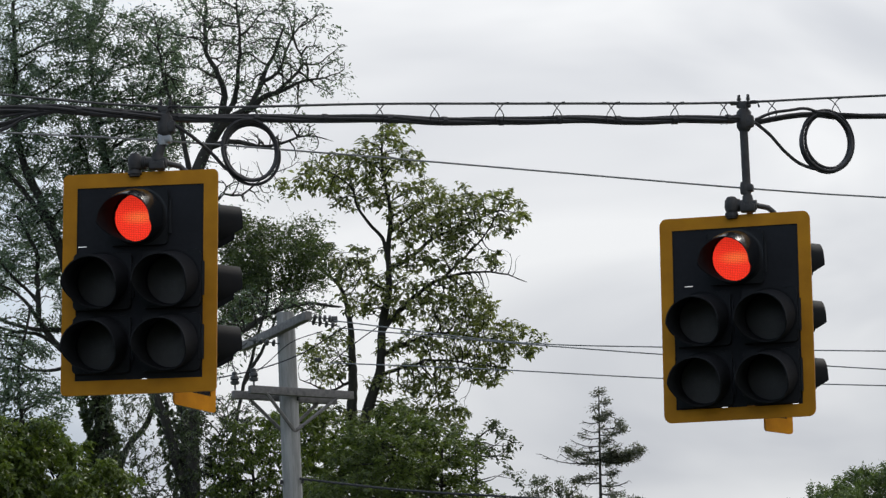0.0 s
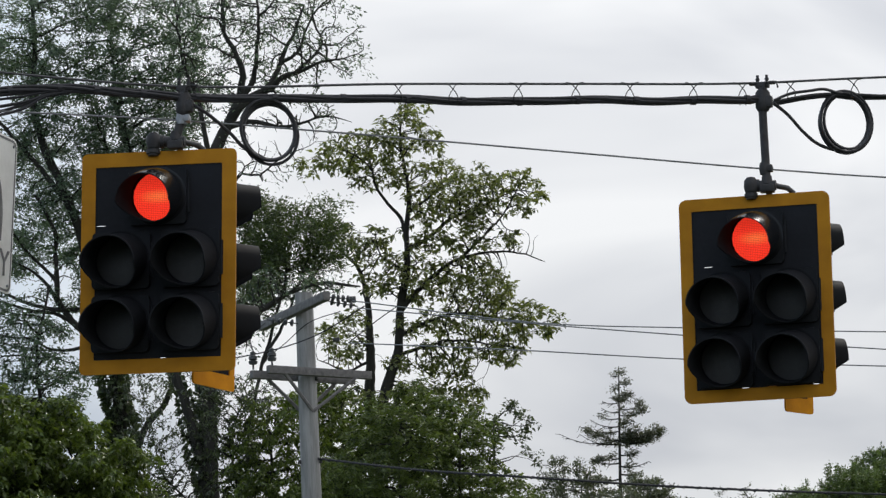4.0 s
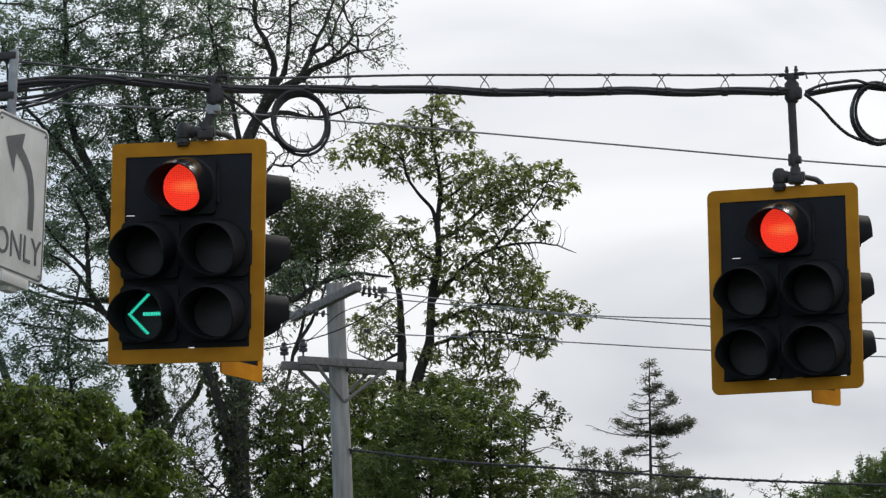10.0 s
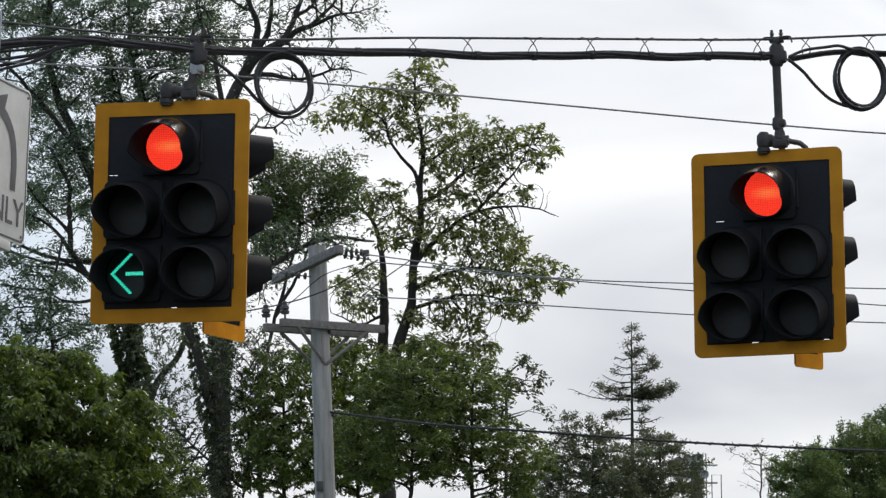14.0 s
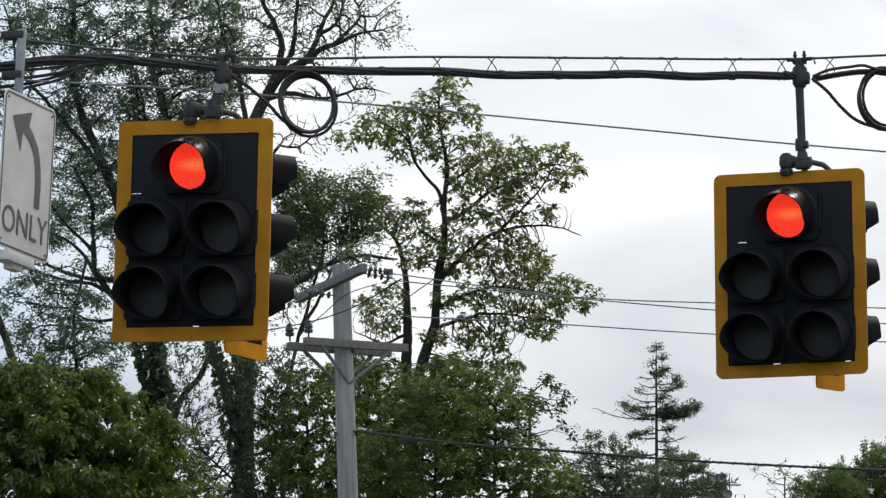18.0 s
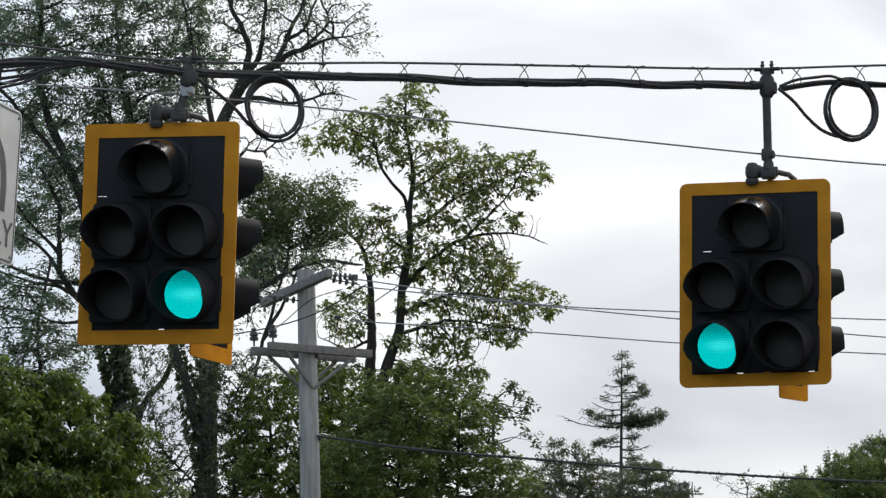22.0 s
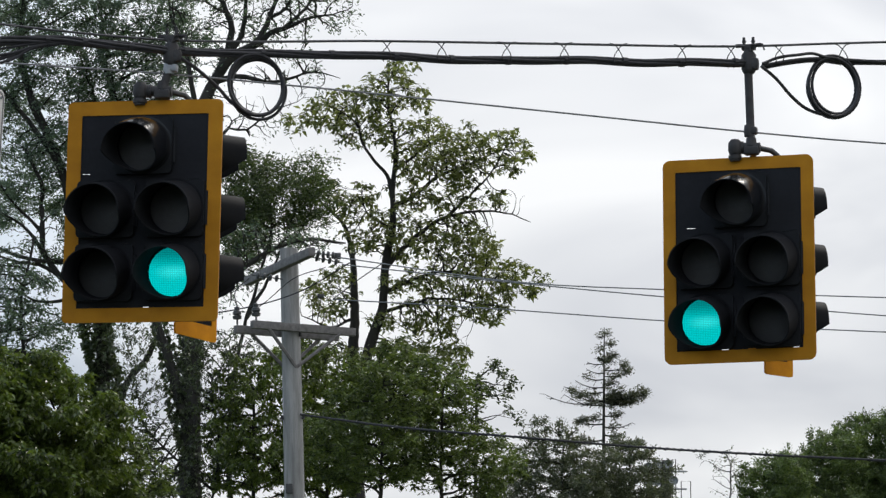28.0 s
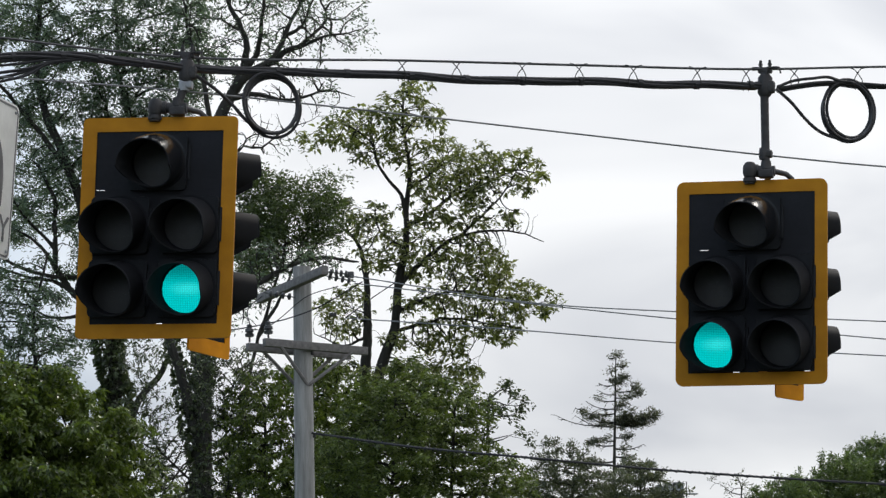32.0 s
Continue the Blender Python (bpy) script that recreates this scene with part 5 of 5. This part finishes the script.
low_tree("small bright green shrub with loose sprays", -3.45, 57.0, (-3.45, 8.6), [(-3.5, 8.8, 0.34, 0.4), (-3.3, 8.4, 0.4, 0.4)], dict(OLIVE, leafy=0.75), 37)
low_tree("dark green leafy tree behind the utility pole", -2.1, 66.0, (-2.1, 11.2), [(-2.23, 11.02, 0.54, 0.72), (-1.69, 11.38, 0.45, 0.54), (-2.15, 10.21, 0.68, 0.63), (-1.5, 10.3, 0.5, 0.6)], dict(BUSH, leaf=0.08, whorls=2, per=7, leafy=0.88, tip=0.007, leaf_r=0.0155), 34)
low_tree("dark green leafy tree behind the utility pole", -1.0, 67.0, (-1.0, 11.4), [(-0.98, 11.15, 0.45, 0.63), (-0.98, 10.25, 0.63, 0.56), (-1.24, 11.9, 0.36, 0.27), (-0.4, 11.3, 0.4, 0.4)], dict(BUSH, leaf=0.082, whorls=3, tip=0.006, leaf_r=0.0135), 40)
low_tree("olive green leafy tree beside the utility pole", -0.1, 64.0, (-0.1, 10.9), [(-0.08, 10.81, 0.78, 0.52), (-0.43, 10.02, 0.96, 0.61), (0.2, 11.42, 0.5, 0.26)], OLIVE, 35)
low_tree("olive green leafy tree beside the utility pole", 0.85, 65.0, (0.85, 11.0), [(0.95, 10.95, 0.52, 0.45), (0.87, 10.15, 0.80, 0.65), (0.3, 10.6, 0.5, 0.5), (0.4, 11.25, 0.5, 0.3), (1.65, 9.9, 0.5, 0.5)], OLIVE, 36)
low_tree("small open-branched tree with clustered leaves", 1.5, 70.0, (1.5, 12.0), [(1.75, 12.27, 0.14, 0.08), (1.90, 12.08, 0.13, 0.08), (2.09, 11.91, 0.16, 0.07), (1.60, 12.10, 0.11, 0.09), (1.89, 11.64, 0.13, 0.08), (2.08, 11.46, 0.14, 0.08), (2.15, 11.28, 0.12, 0.08), (1.69, 11.80, 0.13, 0.09), (1.97, 11.79, 0.09, 0.06)], dict(BROAD, mat=LEAF_CHESTNUT, gap=0.17, deep=0.5, ragged=0.05, shoots=6, fill=0.5, flat=0.4, step=0.07, kill=0.07, leafy=0.9, per=7, leaf=0.085, hang=-0.25, level=0.4), 38)

# far trees on the skyline
def far_tree(lab, x, y, h, lobes, sty, seed):
    tree(lab, x, y, [([(x, 8.0), (x, h - 2.0), (x + 0.1, h)], 0.16, 0.02, 0.0)], lobes, dict(sty, low=h - 4.0, limbs=14), seed)


far_tree("far dark green tree on the skyline", 5.2, 126.0, 18.6, [(4.65, 18.6, 0.45, 0.65), (5.2, 18.6, 0.4, 0.6), (5.75, 18.0, 0.6, 0.6), (6.3, 17.8, 0.5, 0.5), (4.43, 17.6, 0.9, 0.9), (3.6, 17.3, 0.8, 0.8), (5.6, 17.1, 1.2, 0.7)], dict(FAR, mat=LEAF_HAZED, leafy=0.8, deep=0.6, ragged=0.3), 41)
far_tree("far dark green tree on the skyline", 7.3, 127.0, 18.4, [(7.0, 18.3, 0.5, 0.6), (7.6, 18.2, 0.4, 0.6), (8.15, 17.7, 0.5, 0.4), (7.32, 17.2, 1.3, 0.6)], dict(FAR, mat=LEAF_HAZED, leafy=0.8, deep=0.6, ragged=0.3), 42)
far_tree("far round-headed green tree on the skyline", 12.7, 138.0, 19.4, [(12.9, 18.9, 0.95, 1.1), (12.40, 18.6, 0.8, 1.0), (12.9, 18.0, 1.3, 0.7)], FAR, 43)
far_tree("far round-headed green tree on the skyline", 14.5, 140.0, 20.0, [(14.8, 19.7, 1.0, 1.2), (13.9, 19.1, 0.9, 0.9), (14.5, 18.2, 1.5, 0.8)], FAR, 44)
far_tree("far round-headed green tree on the skyline", 17.0, 142.0, 21.0, [(16.2, 20.3, 1.2, 1.3), (17.4, 20.4, 1.3, 1.5), (17.0, 19.0, 1.9, 1.0)], FAR, 45)
far_tree("far sparse young tree on the skyline", 10.9, 134.0, 18.9, [(10.68, 18.91, 0.64, 0.73), (11.22, 18.64, 0.46, 0.37)], dict(FAR, mat=LEAF_HAZED, gap=0.6, shoots=8, leafy=0.3, whorls=1), 46)


def conifer():
    rng = np.random.default_rng(51)
    top = tagged(new("conifer"), "thin dark spruce with sparse ragged boughs", "tree")
    top.matrix_basis = pose(6.65, 130, 0)
    b = Buf()
    b.tube(curve_through([(0, 0, 0), (0, 0, 10), (0.02, 0, 18), (0.06, 0, 22.75)], 6), np.linspace(0.17, 0.012, 19), 10)
    trunk = part("trunk", b, BARK, top)
    # height, side (1: towards +x), reach, needles; the ragged crown carries one broad dense tier
    crown = [(22.55, 1, 0.15, 1), (22.45, -1, 0.12, 1), (22.2, 1, 0.3, 1), (22.05, -1, 0.15, 1), (21.85, 1, 0.42, 1), (21.75, -1, 0.2, 0.3), (21.65, 1, 0.3, 1), (21.6, -1, 0.55, 0.05), (21.4, 1, 0.7, 1), (21.3, -1, 0.5, 0.15), (21.2, 1, 0.95, 1), (21.1, -1, 0.6, 0.22), (20.95, 1, 0.5, 0.8), (20.85, -1, 1.0, 0.15)]
    skirt = [(20.7, -1, 1.25, 0.55), (20.62, 1, 0.7, 1), (20.5, 1, 1.5, 2.2), (20.44, -1, 0.85, 1.6), (20.45, 1, 1.2, 2.2), (20.42, -1, 2.0, 0.06), (20.36, 1, 1.35, 1.2), (20.3, -1, 1.4, 0.05), (19.95, 1, 0.55, 0.9), (19.85, -1, 0.4, 0.7)]
    base_tiers = [(19.7, -1, 0.85, 1), (19.6, 1, 0.9, 0.25), (19.35, 1, 0.7, 0.5), (19.2, -1, 0.9, 0.7), (19.0, 1, 1.3, 1), (18.8, -1, 1.2, 1), (18.6, 1, 1.6, 1), (18.4, -1, 1.5, 1), (18.1, 1, 1.8, 1), (17.8, -1, 1.8, 1), (17.4, 1, 2.0, 1), (17.0, -1, 2.0, 1)]
    for z, side, ln, thick in crown + skirt + base_tiers:
        az = (0.0 if side > 0 else math.pi) + rng.uniform(-0.5, 0.5)
        s = (22.6 - z) / 6.5
        bare = thick < 0.2
        d = np.array((math.cos(az), math.sin(az), 0.1))
        base = np.array((0.03, 0, z))
        p = np.array([d * ln * t + np.array((0, 0, -0.10 * ln * math.sin(t * 2.6) + 0.12 * t * t * ln)) for t in np.linspace(0, 1, 7)])
        w = Buf()
        w.tube(p, np.linspace(0.035 * (0.4 + s), 0.008, 7), 5, caps=False)
        bs, ds = [], []
        for k in range(int(6 + ln * 9)):
            t = rng.uniform(0.15, 1.0)
            q = p[min(5, int(t * 6))] + (p[min(5, int(t * 6)) + 1] - p[min(5, int(t * 6))]) * (t * 6 % 1)
            sd = np.array((-d[1], d[0], 0)) * rng.choice((-1, 1)) + d * 0.7 + rng.normal(size=3) * 0.3
            e = q + unit(sd) * 0.30 * rng.uniform(0.4, 1.1) * (1.2 - 0.6 * t) + np.array((0, 0, -0.05))
            w.tube([q, e], [0.010, 0.005], 3, caps=False)
        # needles stand in thick separate tufts
        for k in range(max(1 if rng.uniform() < 0.4 else 0, int(1 + ln * 5 * thick)) if not bare else 0):
            t = 1 - 0.8 * rng.uniform() ** 1.3
            c = p[min(5, int(t * 6))] + rng.normal(size=3) * np.array((0.05, 0.06, 0.05)) + np.array((0, 0, 0.03))
            m = int(rng.uniform(60, 95))
            bs.extend(c + rng.normal(size=(m, 3)) * np.array((0.085, 0.085, 0.06)))
            ds.extend(d * 0.8 + rng.normal(size=(m, 3)) * 0.8 + np.array((0, 0, 0.3)))
        limb = part("bough", w, BARK, top, at=pose(*base))
        if bs:
            bs, ds = np.array(bs), np.array(ds)
            ln_ = rng.uniform(0.06, 0.13, len(bs))
            v, f = leaf_batch(rng, bs, ds, ln_, ln_ * 0.34)
            nd = leaves_part(limb, v, f, NEEDLE)
            nd.name = "needles"
    return top


spruce = conifer()


def floodlight_mast():
    top = tagged(new("floodlight_mast"), "far sports floodlight mast with round lamps", "floodlight")
    top.matrix_basis = pose(13.3, 200, 0)
    b = Buf()
    b.tube([(0, 0, 0), (0, 0, 14), (0, 0, 27.6)], [0.45, 0.36, 0.27], 12)
    b.box((0.05, -0.1, 27.5), (0.5, 0.4, 0.62), 0.04)
    part("mast", b, DARK_IRON, top)
    for z in (27.3, 26.45):
        b = Buf()
        b.box((-0.1, 0, z), (2.2, 0.08, 0.08), 0.02)
        part("cross_bar", b, GALV, top)
    for x, z in ((-0.42, 27.55), (-0.86, 27.45), (0.1, 27.6), (-0.45, 26.75), (-0.86, 26.65), (0.34, 26.8)):
        b = Buf()
        b.lathe([(0.001, 0.2), (0.12, 0.17), (0.18, 0.0), (0.225, -0.16), (0.205, -0.16), (0.15, -0.02), (0.001, 0.02)], c=(x, -0.3, z), axis="y", n=16)
        part("lamp", b, GALV, top, "round grey floodlight")
    for x0, z1, w in ((0.3, 27.85, 0.16), (0.72, 26.8, 0.45)):
        b = Buf()
        b.tube([(x0, -0.2, 25.6), (x0, -0.2, z1), (x0 + w, -0.2, z1), (x0 + w, -0.2, 25.6)], 0.025, 6)
        part("cage", b, DARK_IRON, top)
    return top


floodlight_mast()


# ---------------------------------------------------------------- what moves
def motions():
    # signals swing a little on the wire
    walk(right_signal, [(t, pose(2.195 + x, 24.9, 7.18 + z, 0, a, -14.4)) for t, a, x, z in [
        (0, 0.12, 0.001, -0.004), (0.5, -0.23, 0.004, -0.002), (1, -0.54, 0.013, -0.001), (1.5, -0.35, 0.010, 0.000), (2, -0.12, 0.001, -0.004), (2.5, -0.26, -0.004, -0.003),
        (3, -0.41, -0.000, -0.003), (3.5, -0.30, 0.001, -0.003), (5.5, -0.40, -0.002, -0.001), (6, -0.26, -0.006, -0.001), (6.5, -0.09, -0.013, -0.005), (7, 0.14, -0.006, -0.007),
        (7.5, 0.08, -0.003, -0.009), (8, -0.29, -0.004, 0.001), (8.5, -0.23, -0.001, 0.000), (9, -0.15, 0.001, -0.000), (9.5, -0.06, -0.003, 0.004), (10, -0.03, -0.014, -0.002),
        (10.5, 0.26, -0.010, -0.007), (11, 0.35, -0.002, -0.005), (11.5, 0.01, 0.002, 0.001), (12, -0.19, -0.000, 0.004), (12.5, 0.08, 0.006, 0.005), (13, 0.11, 0.008, -0.001),
        (13.5, 0.01, -0.001, 0.003), (14, 0.03, -0.004, 0.006), (14.5, 0.23, -0.013, -0.003), (16.5, -0.28, -0.005, 0.006), (17, 0.14, -0.005, -0.001), (17.5, 0.44, -0.005, -0.008),
        (18, 0.26, -0.010, -0.004), (18.5, 0.15, -0.004, 0.004), (19, 0.08, -0.007, 0.004), (19.5, 0.38, 0.000, 0.007), (20, 0.16, 0.001, 0.006), (20.5, -0.34, -0.007, 0.005),
        (21, 0.13, -0.000, 0.009), (21.5, 0.35, -0.009, -0.002), (22, 0.42, -0.007, -0.004), (22.5, 0.24, -0.005, 0.003), (23, 0.14, -0.004, 0.004), (23.5, -0.07, -0.005, 0.007),
        (24, -0.04, -0.004, 0.004), (24.5, -0.08, -0.006, 0.004), (25, 0.07, -0.004, 0.000), (25.5, 0.00, -0.010, 0.004), (26, 0.10, -0.010, -0.000), (26.5, 0.32, -0.007, 0.002),
        (28.5, -0.19, -0.014, 0.004), (29, 0.21, -0.011, 0.004), (29.5, 0.53, -0.010, 0.000), (30, 0.28, -0.008, 0.003), (30.5, 0.06, -0.005, 0.005), (31, -0.05, -0.005, 0.006),
        (31.5, 0.24, -0.005, 0.002), (32, 0.36, -0.004, 0.004)]])
    walk(left_signal, [(t, pose(-1.241 + x, 23.6, 6.90 + z, -1.0, a, -10.7)) for t, a, x, z in [
        (0, 0.60, -0.001, -0.005), (0.5, 0.14, 0.001, -0.001), (1, 0.11, 0.005, 0.003), (1.5, 0.65, 0.005, -0.003), (2, 0.67, -0.002, -0.001), (2.5, 0.77, -0.003, 0.001),
        (3, 0.32, -0.006, -0.007), (3.5, 0.48, -0.002, -0.002), (5.5, 0.45, -0.002, -0.001), (6, 0.22, -0.009, -0.004), (6.5, 0.41, -0.009, 0.001), (7, 0.69, -0.007, 0.002),
        (7.5, 0.55, -0.009, -0.002), (8, 0.43, -0.004, 0.003), (8.5, 0.40, -0.001, 0.008), (9, 0.43, -0.000, 0.006), (9.5, 0.62, -0.005, 0.004), (10, 0.89, -0.008, 0.002),
        (10.5, 0.54, -0.010, 0.002), (11, 0.69, -0.004, 0.007), (11.5, 0.79, -0.002, 0.006), (12, 0.89, 0.000, 0.004), (12.5, 0.72, 0.007, 0.008), (13, 0.63, 0.009, 0.007),
        (13.5, 0.88, 0.003, 0.009), (14, 0.86, -0.005, 0.012), (14.5, 0.96, -0.008, 0.005), (16.5, 0.81, -0.001, 0.011), (17, 0.83, -0.003, 0.019), (17.5, 0.95, -0.005, 0.012),
        (18, 1.21, -0.006, 0.011), (18.5, 1.15, -0.002, 0.013), (19, 0.78, -0.003, 0.011), (19.5, 0.57, -0.005, 0.017), (20, 0.74, -0.001, 0.014), (20.5, 0.65, -0.003, 0.013),
        (21, 0.62, -0.003, 0.015), (21.5, 0.91, -0.002, 0.013), (22, 0.85, -0.009, 0.015), (22.5, 1.01, -0.001, 0.007), (23, 0.65, -0.008, 0.012), (23.5, 0.44, -0.003, 0.015),
        (24, 0.56, -0.001, 0.011), (24.5, 0.67, -0.001, 0.012), (25, 1.08, 0.004, 0.014), (25.5, 0.61, -0.003, 0.018), (26, 0.43, -0.009, 0.017), (26.5, 0.64, -0.006, 0.018),
        (28.5, 0.73, -0.005, 0.021), (29, 0.47, -0.013, 0.021), (29.5, 0.96, -0.007, 0.024), (30, 0.40, -0.011, 0.025), (30.5, 0.61, -0.004, 0.027), (31, 0.67, -0.003, 0.024),
        (31.5, 0.87, -0.003, 0.027), (32, 0.58, -0.004, 0.023)]])

    # the diode boards turn their lit or their dull face to the lens
    def show(board, start_lit, changes):
        rows = []
        angle = 0.0 if start_lit else 180.0
        rows.append((0.0, angle))
        for t in changes:
            for k in range(4):
                rows.append((t + (k - 2) / 30.0, angle + 60.0 * k))
            angle += 180.0
        rows.append((32.0, angle))
        walk(board, [(t, pose(0, -0.008, 0, 0, 0, a)) for t, a in rows])

    show(left_boards["red"], True, [21.17])
    show(right_boards["red"], True, [21.17])
    show(left_boards["ball_green"], False, [21.17])
    show(right_boards["ball_green"], False, [21.17])
    show(left_boards["arrow_green"], False, [4.5, 14.17])
    show(left_boards["arrow_amber"], False, [14.17, 17.67])

    # boughs stir in the wind
    for i, (limb, base, amount) in enumerate(SWAYING):
        rows = []
        for k in range(0, 65, 2):
            t = k / 2
            a = amount * (math.sin(t * 1.1 + i * 1.9) * 0.6 + math.sin(t * 2.3 + i * 0.7) * 0.4)
            c = amount * 0.5 * math.sin(t * 1.5 + i * 2.7)
            rows.append((t, pose(*base, c, a, 0)))
        walk(limb, rows)

    # the spruce leans with the gusts
    gusts = [(0.0, -3.5), (1.0, 1.5), (2.0, -0.5), (3.0, 0.6), (5.5, -2.2), (7.0, 0.2), (8.0, -3.2), (9.5, -3.0), (10.5, 0.0), (11.5, -3.6), (12.5, -1.0), (14.0, -0.3), (16.5, 0.7), (18.5, 1.5), (20.0, 1.4), (22.0, 4.5),
             (23.0, 2.7), (24.0, -4.0), (25.0, -0.4), (26.5, 0.6), (28.5, 3.4), (30.0, 4.6), (31.0, 12.0), (31.5, 5.9), (32.0, 1.9)]
    walk(spruce, [(t, pose(6.65, 130, 0, 0, g * 0.045, 0)) for t, g in gusts])


motions()
